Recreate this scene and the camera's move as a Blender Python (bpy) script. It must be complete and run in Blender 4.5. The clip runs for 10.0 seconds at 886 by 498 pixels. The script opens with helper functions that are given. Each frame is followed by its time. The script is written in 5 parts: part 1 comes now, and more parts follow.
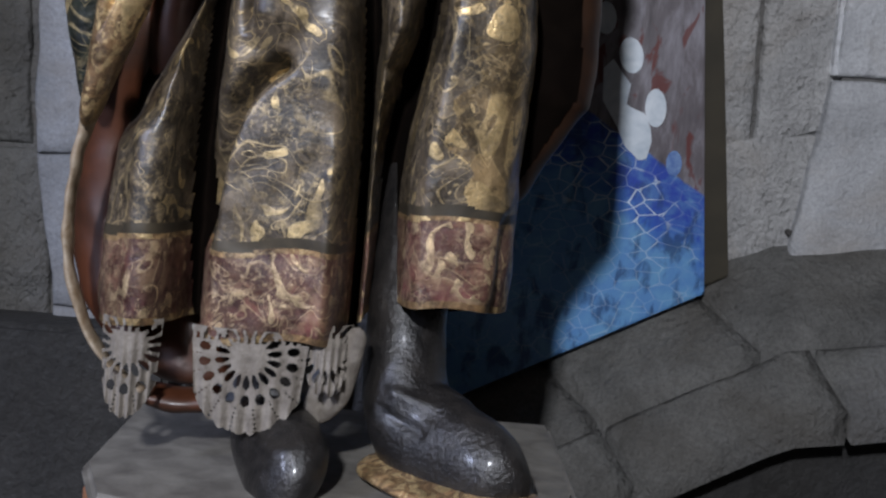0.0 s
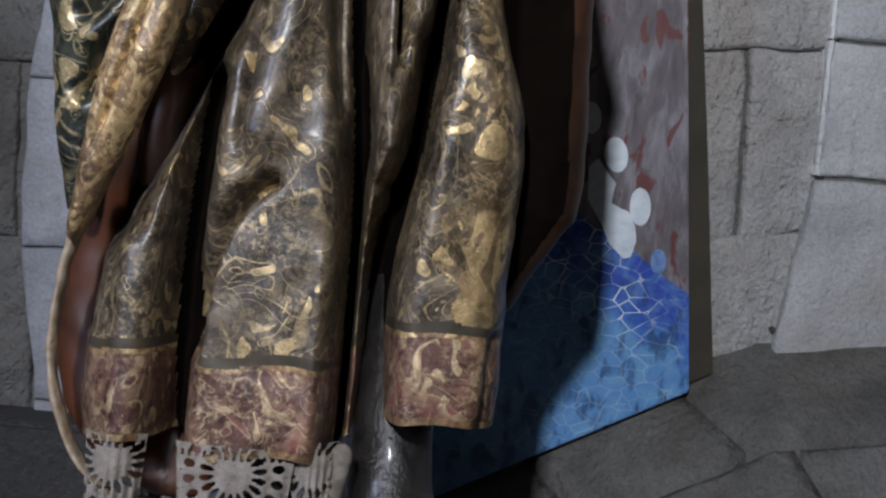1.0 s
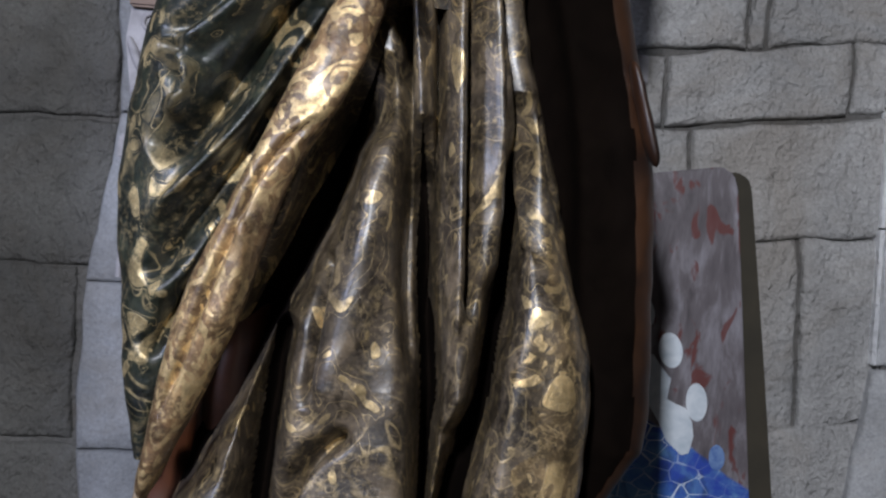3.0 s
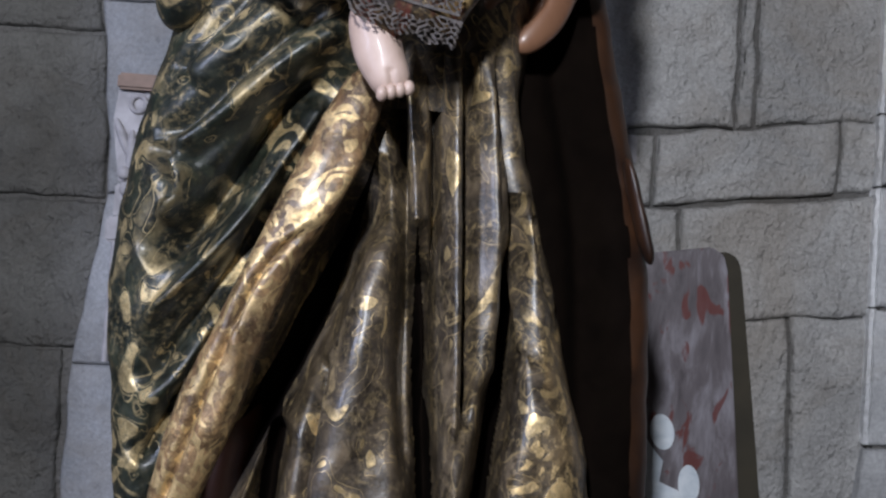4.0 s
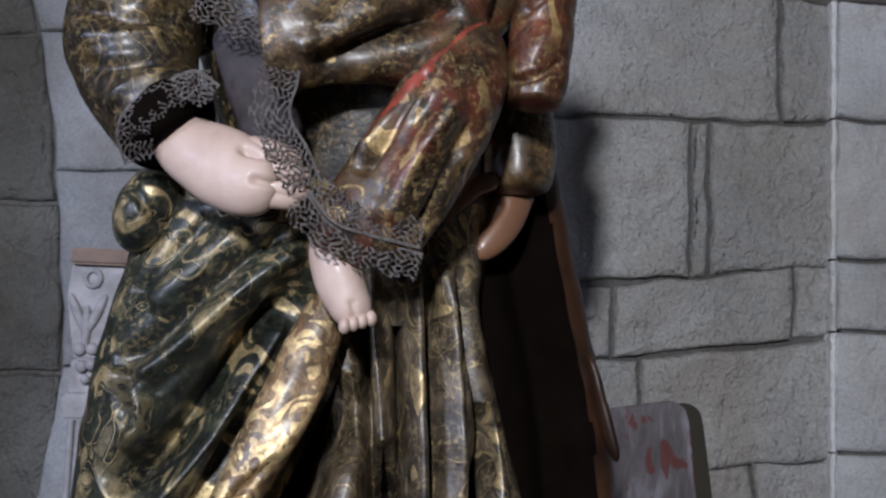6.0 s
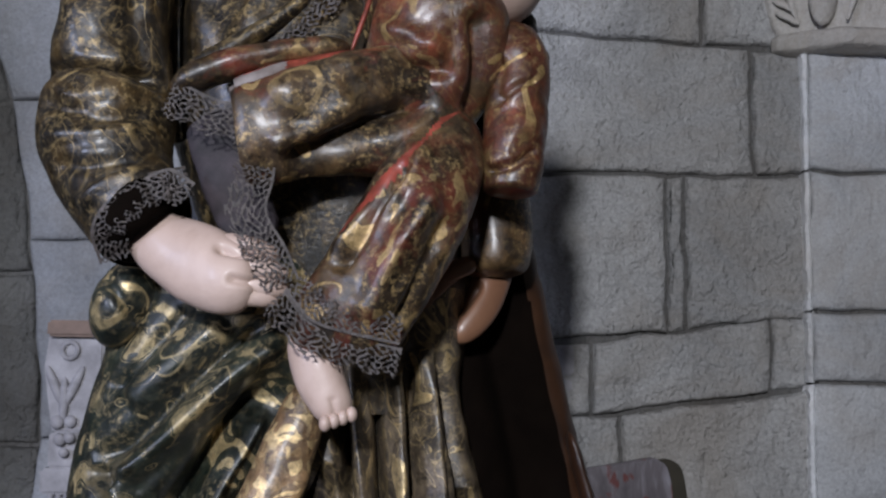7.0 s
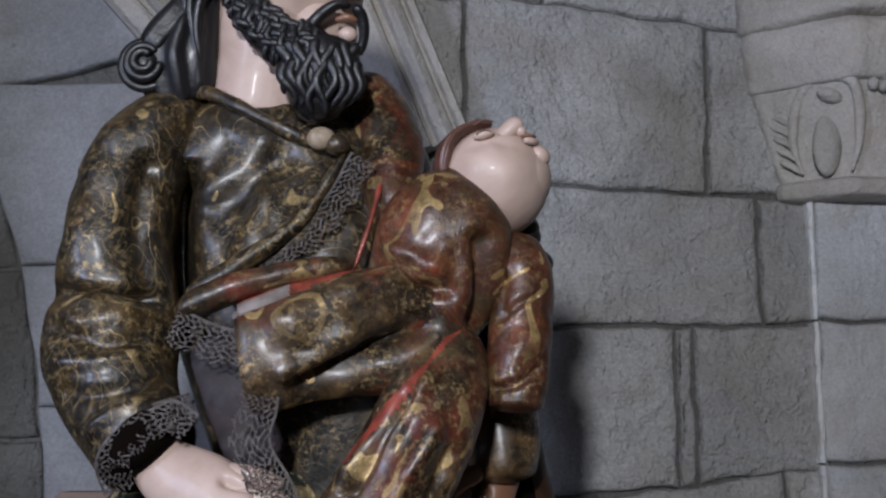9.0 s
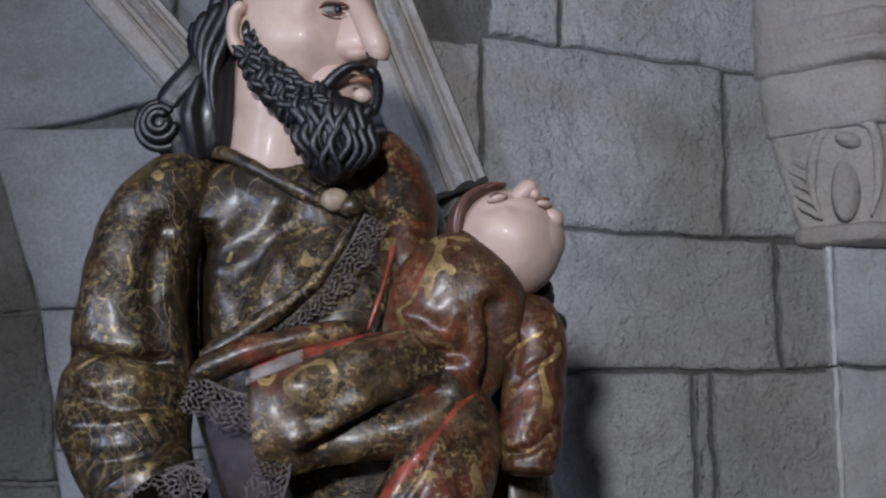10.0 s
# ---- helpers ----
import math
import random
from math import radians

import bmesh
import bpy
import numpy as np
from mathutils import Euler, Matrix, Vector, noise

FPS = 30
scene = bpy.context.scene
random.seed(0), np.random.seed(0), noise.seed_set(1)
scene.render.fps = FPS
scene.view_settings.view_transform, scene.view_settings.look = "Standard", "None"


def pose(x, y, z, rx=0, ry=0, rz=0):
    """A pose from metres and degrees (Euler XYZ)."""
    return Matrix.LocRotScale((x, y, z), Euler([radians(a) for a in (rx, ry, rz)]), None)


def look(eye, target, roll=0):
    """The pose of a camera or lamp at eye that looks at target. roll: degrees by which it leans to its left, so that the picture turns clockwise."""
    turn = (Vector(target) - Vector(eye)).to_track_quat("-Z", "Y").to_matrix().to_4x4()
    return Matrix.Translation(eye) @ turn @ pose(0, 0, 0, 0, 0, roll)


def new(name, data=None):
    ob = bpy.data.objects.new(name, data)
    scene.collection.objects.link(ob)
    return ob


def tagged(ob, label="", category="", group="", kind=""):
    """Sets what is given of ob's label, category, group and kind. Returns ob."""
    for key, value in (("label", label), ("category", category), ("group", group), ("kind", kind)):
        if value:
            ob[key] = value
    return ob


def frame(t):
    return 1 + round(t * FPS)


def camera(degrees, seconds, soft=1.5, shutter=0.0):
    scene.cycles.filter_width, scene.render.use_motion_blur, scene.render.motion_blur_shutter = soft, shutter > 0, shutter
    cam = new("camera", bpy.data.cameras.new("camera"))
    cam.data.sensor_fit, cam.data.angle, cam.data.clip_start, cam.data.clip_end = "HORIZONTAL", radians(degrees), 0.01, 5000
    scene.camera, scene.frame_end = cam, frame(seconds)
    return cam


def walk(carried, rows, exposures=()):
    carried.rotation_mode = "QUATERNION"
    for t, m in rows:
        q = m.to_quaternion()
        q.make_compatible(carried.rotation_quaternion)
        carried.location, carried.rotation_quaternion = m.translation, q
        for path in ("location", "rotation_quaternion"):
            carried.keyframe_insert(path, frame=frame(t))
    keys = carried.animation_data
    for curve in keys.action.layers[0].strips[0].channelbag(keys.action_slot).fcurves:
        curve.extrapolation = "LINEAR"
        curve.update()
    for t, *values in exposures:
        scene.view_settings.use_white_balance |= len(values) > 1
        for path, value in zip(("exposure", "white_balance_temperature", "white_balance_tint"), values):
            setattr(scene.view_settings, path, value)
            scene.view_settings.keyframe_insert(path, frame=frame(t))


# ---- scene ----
cam = camera(41.3, 10.0, soft=2.4)
PATH = [
    (0, (0.079, -0.422, 0.714), (0.13, 1.564, 0.489), 4.9),
    (0.5, (0.08, -0.419, 0.744), (0.14, 1.573, 0.574), 4.6),
    (1, (0.068, -0.417, 0.775), (0.141, 1.578, 0.652), 5.3),
    (1.5, (0.056, -0.412, 0.803), (0.123, 1.584, 0.7), 5.3),
    (2, (0.035, -0.407, 0.854), (0.079, 1.591, 0.775), 5.1),
    (2.5, (0.015, -0.407, 0.897), (0.024, 1.593, 0.867), 4.9),
    (3, (0.012, -0.411, 0.936), (0.025, 1.588, 0.973), 4.4),
    (4.3, (-0.013, -0.402, 1.024), (0.046, 1.593, 1.145), 3.8),
    (4.5, (-0.013, -0.407, 1.037), (0.052, 1.588, 1.172), 3.2),
    (5, (-0.023, -0.409, 1.086), (0.064, 1.583, 1.251), 2.7),
    (5.5, (-0.026, -0.412, 1.129), (0.071, 1.577, 1.317), 2.7),
    (6.8, (-0.038, -0.415, 1.236), (0.118, 1.565, 1.466), 1.0),
    (7, (-0.034, -0.422, 1.251), (0.121, 1.559, 1.483), 0.8),
    (7.5, (-0.033, -0.428, 1.309), (0.102, 1.553, 1.548), 0.4),
    (8, (-0.037, -0.434, 1.339), (0.091, 1.543, 1.613), 0.7),
    (8.5, (-0.042, -0.435, 1.373), (0.094, 1.536, 1.683), 0.4),
    (9, (-0.028, -0.442, 1.415), (0.104, 1.525, 1.748), -0.0),
    (9.5, (-0.019, -0.45, 1.436), (0.101, 1.515, 1.788), 0.3),
    (10, (-0.019, -0.452, 1.467), (0.075, 1.514, 1.823), 0.3),
]
walk(cam, [(t, look(eye, target, roll)) for t, eye, target, roll in PATH], [(0, -0.02), (3, -0.04), (5, -0.18), (7.5, -0.42), (10, -0.58)])

# ---- world, light ----
world = bpy.data.worlds.new("dim_interior")
scene.world = world
world.use_nodes = True
world.node_tree.nodes["Background"].inputs[0].default_value = (0.62, 0.70, 0.85, 1)
world.node_tree.nodes["Background"].inputs[1].default_value = 0.07


def area_lamp(name, at, to, sx, sy, power, colour):
    data = bpy.data.lights.new(name, "AREA")
    data.shape, data.size, data.size_y, data.energy, data.color = "RECTANGLE", sx, sy, power, colour
    ob = new(name, data)
    ob.matrix_world = look(at, to)
    return ob


area_lamp("window_daylight", (-0.57, -2.2, 2.20), (0.30, 1.2, 1.18), 0.16, 0.24, 130, (0.93, 0.965, 1.06))
area_lamp("side_window_daylight", (-2.5, -1.3, 1.95), (-0.1, 0.9, 1.1), 0.40, 0.8, 66, (0.70, 0.79, 1.12))


# ---- materials ----
class Nodes:
    def __init__(self, name):
        self.m = bpy.data.materials.new(name)
        self.m.use_nodes = True
        self.t = self.m.node_tree
        self.b = self.t.nodes["Principled BSDF"]
        self.coord = self.t.nodes.new("ShaderNodeTexCoord").outputs["Object"]

    def put(self, a, b):
        if hasattr(a, "is_linked"):
            self.t.links.new(a, b)
        else:
            b.default_value = a

    def noise(self, scale, detail=4, rough=0.55, dist=0.0, vec=None):
        n = self.t.nodes.new("ShaderNodeTexNoise")
        n.inputs["Scale"].default_value, n.inputs["Detail"].default_value = scale, detail
        n.inputs["Roughness"].default_value, n.inputs["Distortion"].default_value = rough, dist
        self.t.links.new(vec or self.coord, n.inputs["Vector"])
        return n.outputs[0]

    def voronoi(self, scale, feature="F1", vec=None, out=0):
        n = self.t.nodes.new("ShaderNodeTexVoronoi")
        n.feature, n.inputs["Scale"].default_value = feature, scale
        self.t.links.new(vec or self.coord, n.inputs["Vector"])
        return n.outputs[out]

    def ramp(self, fac, *stops):
        n = self.t.nodes.new("ShaderNodeValToRGB")
        e = n.color_ramp.elements
        while len(e) < len(stops):
            e.new(0.5)
        for el, (p, c) in zip(e, stops):
            el.position = p
            el.color = (c, c, c, 1) if isinstance(c, (int, float)) else (*c, 1)
        self.t.links.new(fac, n.inputs[0])
        return n.outputs[0]

    def mix(self, fac, a, b, mode="MIX"):
        n = self.t.nodes.new("ShaderNodeMix")
        n.data_type, n.blend_type = "RGBA", mode
        for v, s in ((fac, n.inputs[0]), (a, n.inputs[6]), (b, n.inputs[7])):
            if isinstance(v, tuple):
                v = (*v, 1)
            self.put(v, s)
        return n.outputs[2]

    def math(self, op, a, b=0.0):
        n = self.t.nodes.new("ShaderNodeMath")
        n.operation = op
        self.put(a, n.inputs[0]), self.put(b, n.inputs[1])
        return n.outputs[0]

    def moved(self, sx, sy, sz, rx=0.0, ry=0.0, rz=0.0):
        n = self.t.nodes.new("ShaderNodeMapping")
        n.inputs["Scale"].default_value = (sx, sy, sz)
        n.inputs["Rotation"].default_value = (radians(rx), radians(ry), radians(rz))
        self.t.links.new(self.coord, n.inputs[0])
        return n.outputs[0]

    def rand(self):
        return self.t.nodes.new("ShaderNodeObjectInfo").outputs["Random"]

    def bump(self, height, strength, dist=0.002):
        n = self.t.nodes.new("ShaderNodeBump")
        n.inputs["Strength"].default_value, n.inputs["Distance"].default_value = strength, dist
        self.t.links.new(height, n.inputs["Height"])
        if self.b.inputs["Normal"].is_linked:
            self.t.links.new(self.b.inputs["Normal"].links[0].from_socket, n.inputs["Normal"])
        self.t.links.new(n.outputs[0], self.b.inputs["Normal"])

    def done(self, base, rough=0.6, metal=0.0, coat=0.0, coat_rough=0.15):
        if isinstance(base, tuple):
            base = (*base, 1)
        self.put(base, self.b.inputs["Base Color"])
        self.put(rough, self.b.inputs["Roughness"])
        self.put(metal, self.b.inputs["Metallic"])
        self.b.inputs["Coat Weight"].default_value = coat
        self.b.inputs["Coat Roughness"].default_value = coat_rough
        return self.m


def stone(name, dark, light, bump=0.7, speck=0.25):
    """Weathered granite: blotches, mineral specks, tooled relief."""
    n = Nodes(name)
    big = n.ramp(n.noise(4.5, 5, 0.6, 0.4), (0.3, dark), (0.72, light))
    tone = n.mix(0.55, big, n.ramp(n.rand(), (0.0, 0.68), (0.5, 1.0), (1.0, 1.22)), "MULTIPLY")
    grain = n.ramp(n.noise(170, 3, 0.7), (0.32, 1 - speck), (0.68, 1 + speck))
    col = n.mix(0.8, tone, grain, "MULTIPLY")
    stain = n.ramp(n.noise(2.2, 6, 0.65, 1.0), (0.52, 0.0), (0.74, 0.5))
    col = n.mix(stain, col, tuple(0.62 * c for c in dark))
    rust = n.ramp(n.noise(3.4, 6, 0.7, 0.8, n.moved(1.0, 1.0, 1.3)), (0.44, 0.0), (0.66, 0.5))
    col = n.mix(rust, col, (dark[0] * 1.02, dark[1] * 0.88, dark[2] * 0.72))
    pit = n.ramp(n.noise(75, 3, 0.6, 0.5), (0.28, 0.7), (0.38, 1.0))
    col = n.mix(0.7, col, pit, "MULTIPLY")
    n.bump(n.noise(110, 4, 0.65), bump * 0.9, 0.006)
    n.bump(n.noise(38, 5, 0.62, 0.3, n.moved(1.0, 1.0, 0.75, 0, 25, 0)), bump, 0.014)
    n.bump(n.noise(12, 4, 0.6, 0.2), bump * 0.8, 0.02)
    return n.done(col, n.ramp(n.noise(60, 2), (0.3, 0.72), (0.7, 0.92)))


STONE = stone("granite", (0.235, 0.233, 0.23), (0.385, 0.38, 0.373), 1.0, 0.22)
# dark infill stone, lowered further for the dim light at the left
STONE_DARK_DIM = stone("granite_dark_dim", (0.068, 0.066, 0.062), (0.135, 0.132, 0.125), 1.0, 0.18)
STONE_SMOOTH = stone("dressed_granite", (0.29, 0.295, 0.305), (0.46, 0.465, 0.48), 0.6, 0.18)
LIME = stone("pale_lime_mortar", (0.55, 0.56, 0.58), (0.72, 0.73, 0.75), 0.5, 0.1)
STONE_CARVED = stone("carved_stone", (0.29, 0.275, 0.255), (0.41, 0.39, 0.365), 0.5, 0.15)
# worn ledge stone, its colour also lowered for light falling off low down
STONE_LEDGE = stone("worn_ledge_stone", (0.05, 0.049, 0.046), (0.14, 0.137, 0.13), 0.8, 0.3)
MORTAR = stone("mortar", (0.07, 0.067, 0.063), (0.14, 0.136, 0.13), 0.9)
# near black: the shade low down is put into the stone colour
SHADED_STONE = stone("shaded_stone", (0.012, 0.0115, 0.011), (0.03, 0.028, 0.026), 0.5)
PLASTER = stone("old_plaster", (0.085, 0.070, 0.052), (0.13, 0.11, 0.082), 0.4)
# dressed granite again, darkened for the dim light on the left side
STONE_JAMB_DIM = stone("jamb_granite_dim", (0.15, 0.155, 0.165), (0.25, 0.255, 0.27), 0.4, 0.2)


def brocade(name, ground, ground2, gold, line_scale, patch, worn=0.5, metal=0.75, line=0.045, ink=0.8, under=None, edge=None):
    """Gilded and painted wood: paint over gold leaf, scratched into scrolls, with gold patches and rubbed spots."""
    n = Nodes(name)
    def scrolls(scale, turns, width):
        field = n.math("MULTIPLY", n.noise(scale, 1.2, 0.4, 1.3, n.coord), turns)
        off = n.math("ABSOLUTE", n.math("SUBTRACT", n.math("FRACT", field), 0.5))
        return n.ramp(off, (0.5 - 2.2 * width, 0.0), (0.5 - width, 1.0)), n.math("MODULO", n.math("FLOOR", field), 2.0)
    lines, fill = scrolls(line_scale * 0.78, 7.0, line * 0.75)
    motif = n.noise(line_scale * 1.25, 0.8, 0.4, 2.4, n.moved(1.0, 1.3, 0.9))
    rim = n.math("ABSOLUTE", n.math("SUBTRACT", motif, patch - 0.035 if edge is None else edge))
    rim = n.math("MULTIPLY", n.ramp(rim, (0.0045, 0.9), (0.009, 0.0)), n.ramp(n.noise(11, 2, 0.5, 0.6), (0.40, 0.25), (0.55, 1.0)))
    first = n.math("MULTIPLY", lines, n.ramp(n.noise(8, 3, 0.5, 0.6), (0.47, 0.0), (0.58, 0.6)))
    leaf = n.ramp(motif, (patch, 0.0), (patch + 0.012, 1.0))
    leaf = n.math("MULTIPLY", leaf, n.ramp(n.noise(9, 2, 0.5, 0.5), (0.40, 0.15), (0.52, 1.0)))
    rub = n.math("MULTIPLY", n.ramp(n.noise(130, 4, 0.75, 0.3), (0.50, 0.0), (0.64, worn)), n.ramp(n.noise(12, 3, 0.6), (0.42, 0.10), (0.62, 1.0)))
    g = n.math("MAXIMUM", n.math("MULTIPLY", n.math("MAXIMUM", first, rim), ink), n.math("MAXIMUM", leaf, rub))
    g = n.math("MULTIPLY", g, n.ramp(n.noise(95, 5, 0.75), (0.36, 0.2), (0.56, 1.0)))
    paint = n.mix(n.ramp(n.noise(15, 6, 0.7, 0.5), (0.40, 0.0), (0.60, 1.0)), ground, ground2)
    paint = n.mix(n.math("MULTIPLY", fill, 0.55), paint, tuple(0.45 * c + 0.012 for c in ground))
    paint = n.mix(n.ramp(n.noise(24, 6, 0.75, 0.8), (0.50, 0.0), (0.58, 0.85)), paint, tuple(0.35 * c for c in ground))
    pale = tuple(min(1.0, 1.7 * c + 0.02) for c in ground2)
    paint = n.mix(n.ramp(n.noise(40, 5, 0.7, 0.6), (0.58, 0.0), (0.74, 0.45)), paint, pale)
    if under:  # red ground showing through where the paint is rubbed away
        paint = n.mix(n.ramp(n.noise(11, 5, 0.65, 0.6, n.moved(1.0, 1.4, 0.8)), (0.50, 0.0), (0.60, 0.8)), paint, under)
    broad = n.ramp(n.noise(5.5, 4, 0.6, 0.5), (0.38, 0.55), (0.60, 1.15))
    paint = n.mix(0.8, paint, broad, "MULTIPLY")
    col = n.mix(g, paint, gold)
    dirt = n.ramp(n.noise(30, 7, 0.75), (0.34, 0.35), (0.58, 1.0))
    col = n.mix(0.85, col, dirt, "MULTIPLY")
    n.bump(n.noise(30, 6, 0.72), 0.35, 0.004)
    n.bump(n.noise(150, 4, 0.65), 0.45, 0.0016)
    n.bump(g, 0.35, 0.0012)
    rough = n.ramp(n.noise(70, 5, 0.7), (0.3, 0.26), (0.7, 0.6))
    return n.done(col, rough, n.math("MULTIPLY", g, metal), 0.25, 0.26)


ROBE = brocade("robe_brocade", (0.070, 0.052, 0.036), (0.175, 0.132, 0.086), (0.74, 0.55, 0.28), 12.5, 0.64, ink=0.9, edge=0.52)
ROBE_GOLD = brocade("robe_gold_side", (0.108, 0.074, 0.038), (0.243, 0.162, 0.077), (0.78, 0.56, 0.27), 15, 0.54, 0.7)
BORDER = brocade("hem_border", (0.170, 0.060, 0.051), (0.230, 0.140, 0.085), (0.78, 0.58, 0.34), 20, 0.60, 0.6)
MANTLE = brocade("mantle_green", (0.012, 0.019, 0.014), (0.038, 0.043, 0.028), (0.82, 0.63, 0.33), 12, 0.595, 0.35, ink=0.8)
SLEEVE = brocade("sleeve_brocade", (0.015, 0.012, 0.009), (0.068, 0.041, 0.015), (0.62, 0.44, 0.20), 12.5, 0.71, 0.6, ink=0.6, edge=0.52)
CHILD_RED = brocade("child_tunic", (0.19, 0.045, 0.020), (0.070, 0.040, 0.019), (0.50, 0.34, 0.14), 12, 0.64, 0.9, 0.6, ink=0.3, edge=0.52)
CHILD_SKIRT = brocade("child_skirt", (0.043, 0.025, 0.012), (0.153, 0.089, 0.039), (0.55, 0.38, 0.17), 12, 0.66, 0.95, 0.6, ink=0.12, under=(0.16, 0.033, 0.018))
LINING = brocade("gilded_lining", (0.24, 0.135, 0.065), (0.40, 0.25, 0.115), (0.82, 0.60, 0.30), 26, 0.54, 0.7, 0.7, 0.03, ink=0.3)


def simple(name, c1, c2, rough, scale=18, metal=0.0, coat=0.0, bump=0.2, bscale=60):
    n = Nodes(name)
    col = n.ramp(n.noise(scale, 5, 0.6, 0.4), (0.32, c1), (0.68, c2))
    n.bump(n.noise(bscale, 4, 0.6), bump, 0.002)
    return n.done(col, rough, metal, coat)


STRIPE = simple("hem_stripe", (0.03, 0.026, 0.02), (0.07, 0.055, 0.035), 0.4)
RED = simple("red_paint", (0.09, 0.022, 0.012), (0.34, 0.062, 0.04), 0.45, 38, coat=0.2)
# near black for inner cloth, and for the shade in folds and hollows
DARK_INSIDE_SHADE = simple("dark_inside_shade", (0.0025, 0.0014, 0.0009), (0.005, 0.003, 0.002), 0.9)
CLOAK_RED = simple("cloak_inside_red", (0.022, 0.008, 0.003), (0.085, 0.024, 0.008), 0.5, 9, coat=0.1)
CLOAK_EDGE = simple("cloak_edge_brown", (0.012, 0.005, 0.003), (0.05, 0.020, 0.008), 0.45, 14)
RIM = simple("chipped_rim", (0.19, 0.13, 0.075), (0.38, 0.31, 0.23), 0.55, 60, bump=0.5)
FLESH = simple("painted_flesh", (0.42, 0.30, 0.245), (0.54, 0.405, 0.34), 0.5, 16, coat=0.06, bump=0.3, bscale=60)
# lip colour; also flesh browned for the hand in the child's shadow
TAWNY = simple("tawny_lip_shaded_hand", (0.17, 0.08, 0.045), (0.27, 0.14, 0.08), 0.4, 12, coat=0.2)
HAIR = simple("black_painted_hair", (0.004, 0.004, 0.005), (0.010, 0.009, 0.010), 0.45, 30, coat=0.05, bump=0.4, bscale=160)
HAIR_BROWN = simple("brown_painted_hair", (0.07, 0.03, 0.02), (0.13, 0.06, 0.045), 0.4, 40)
SHOE = simple("black_painted_shoe", (0.008, 0.0075, 0.0075), (0.024, 0.021, 0.019), 0.34, 50, coat=0.2, bump=0.9, bscale=190)
LACE = simple("cream_lace", (0.13, 0.11, 0.09), (0.25, 0.22, 0.185), 0.9, 60, bump=0.9, bscale=300)
LACE_BROWN = simple("gilt_brown_lace", (0.03, 0.024, 0.021), (0.095, 0.077, 0.069), 0.6, 90, metal=0.0, bump=0.8, bscale=250)
WHITE_CLOTH = simple("worn_gesso", (0.10, 0.075, 0.062), (0.27, 0.235, 0.22), 0.5, 34)
VIOLET = simple("violet_lining", (0.010, 0.0075, 0.009), (0.04, 0.029, 0.034), 0.75, 45)
DARK_EYE = simple("dark_paint", (0.01, 0.008, 0.006), (0.02, 0.015, 0.012), 0.3)
PLINTH_TOP = simple("pedestal_grey_paint", (0.11, 0.10, 0.088), (0.22, 0.205, 0.18), 0.5, 24, bump=0.5)
PLINTH_SIDE = simple("pedestal_red_paint", (0.20, 0.06, 0.028), (0.40, 0.20, 0.11), 0.5, 24, bump=0.5)
PALE_WOOD = simple("pale_grey_wood", (0.19, 0.18, 0.19), (0.33, 0.315, 0.33), 0.6, 30, bump=0.3)
BROWN_WOOD = simple("brown_wood", (0.10, 0.06, 0.04), (0.18, 0.11, 0.08), 0.6, 30)
IRON = simple("dark_iron", (0.02, 0.02, 0.02), (0.05, 0.045, 0.04), 0.6, 60)

DARK_INSIDE_SHADE.node_tree.nodes["Principled BSDF"].inputs["Specular IOR Level"].default_value = 0.05
STATUE_MATS = [ROBE, ROBE_GOLD, BORDER, MANTLE, SLEEVE, CHILD_RED, CHILD_SKIRT, LINING, STRIPE, RED, DARK_INSIDE_SHADE, CLOAK_RED,
               CLOAK_EDGE, RIM, FLESH, HAIR, HAIR_BROWN, SHOE, LACE, LACE_BROWN, WHITE_CLOTH, VIOLET, DARK_EYE, TAWNY]
SLOT = {m.name: i for i, m in enumerate(STATUE_MATS)}


# ---- mesh helpers ----
def mesh_object(name, verts, faces, materials, index=None, smooth=False, parent=None):
    me = bpy.data.meshes.new(name)
    me.from_pydata(verts, [], faces)
    for m in materials:
        me.materials.append(m)
    if index is not None:
        me.polygons.foreach_set("material_index", index)
    if smooth:
        me.polygons.foreach_set("use_smooth", [True] * len(me.polygons))
    me.update()
    ob = new(name, me)
    ob.parent = parent
    return ob


def part(name, bm, material, parent, label=""):
    me = bpy.data.meshes.new(name)
    bm.to_mesh(me)
    bm.free()
    me.materials.append(material)
    ob = new(name, me)
    ob.parent = parent
    return tagged(ob, label)


def box_bm(x0, x1, y0, y1, z0, z1, bevel=0.0, seg=2):
    bm = bmesh.new()
    bmesh.ops.create_cube(bm, size=1, matrix=Matrix.Translation(((x0 + x1) / 2, (y0 + y1) / 2, (z0 + z1) / 2)) @ Matrix.Diagonal((x1 - x0, y1 - y0, z1 - z0, 1)))
    if bevel:
        bmesh.ops.bevel(bm, geom=bm.edges[:], offset=bevel, segments=seg, affect="EDGES")
    return bm


def prism_bm(outline, y0, y1, bevel=0.0):
    """An outline in x, z, drawn counter-clockwise seen from the front, given depth from y0 (front) to y1."""
    bm = bmesh.new()
    front = [bm.verts.new((x, y0, z)) for x, z in outline]
    face = bm.faces.new(front)
    back = bmesh.ops.extrude_face_region(bm, geom=[face])
    bmesh.ops.translate(bm, vec=(0, y1 - y0, 0), verts=[g for g in back["geom"] if isinstance(g, bmesh.types.BMVert)])
    bmesh.ops.recalc_face_normals(bm, faces=bm.faces[:])
    if bevel:
        bmesh.ops.bevel(bm, geom=bm.edges[:], offset=bevel, segments=2, affect="EDGES")
    return bm


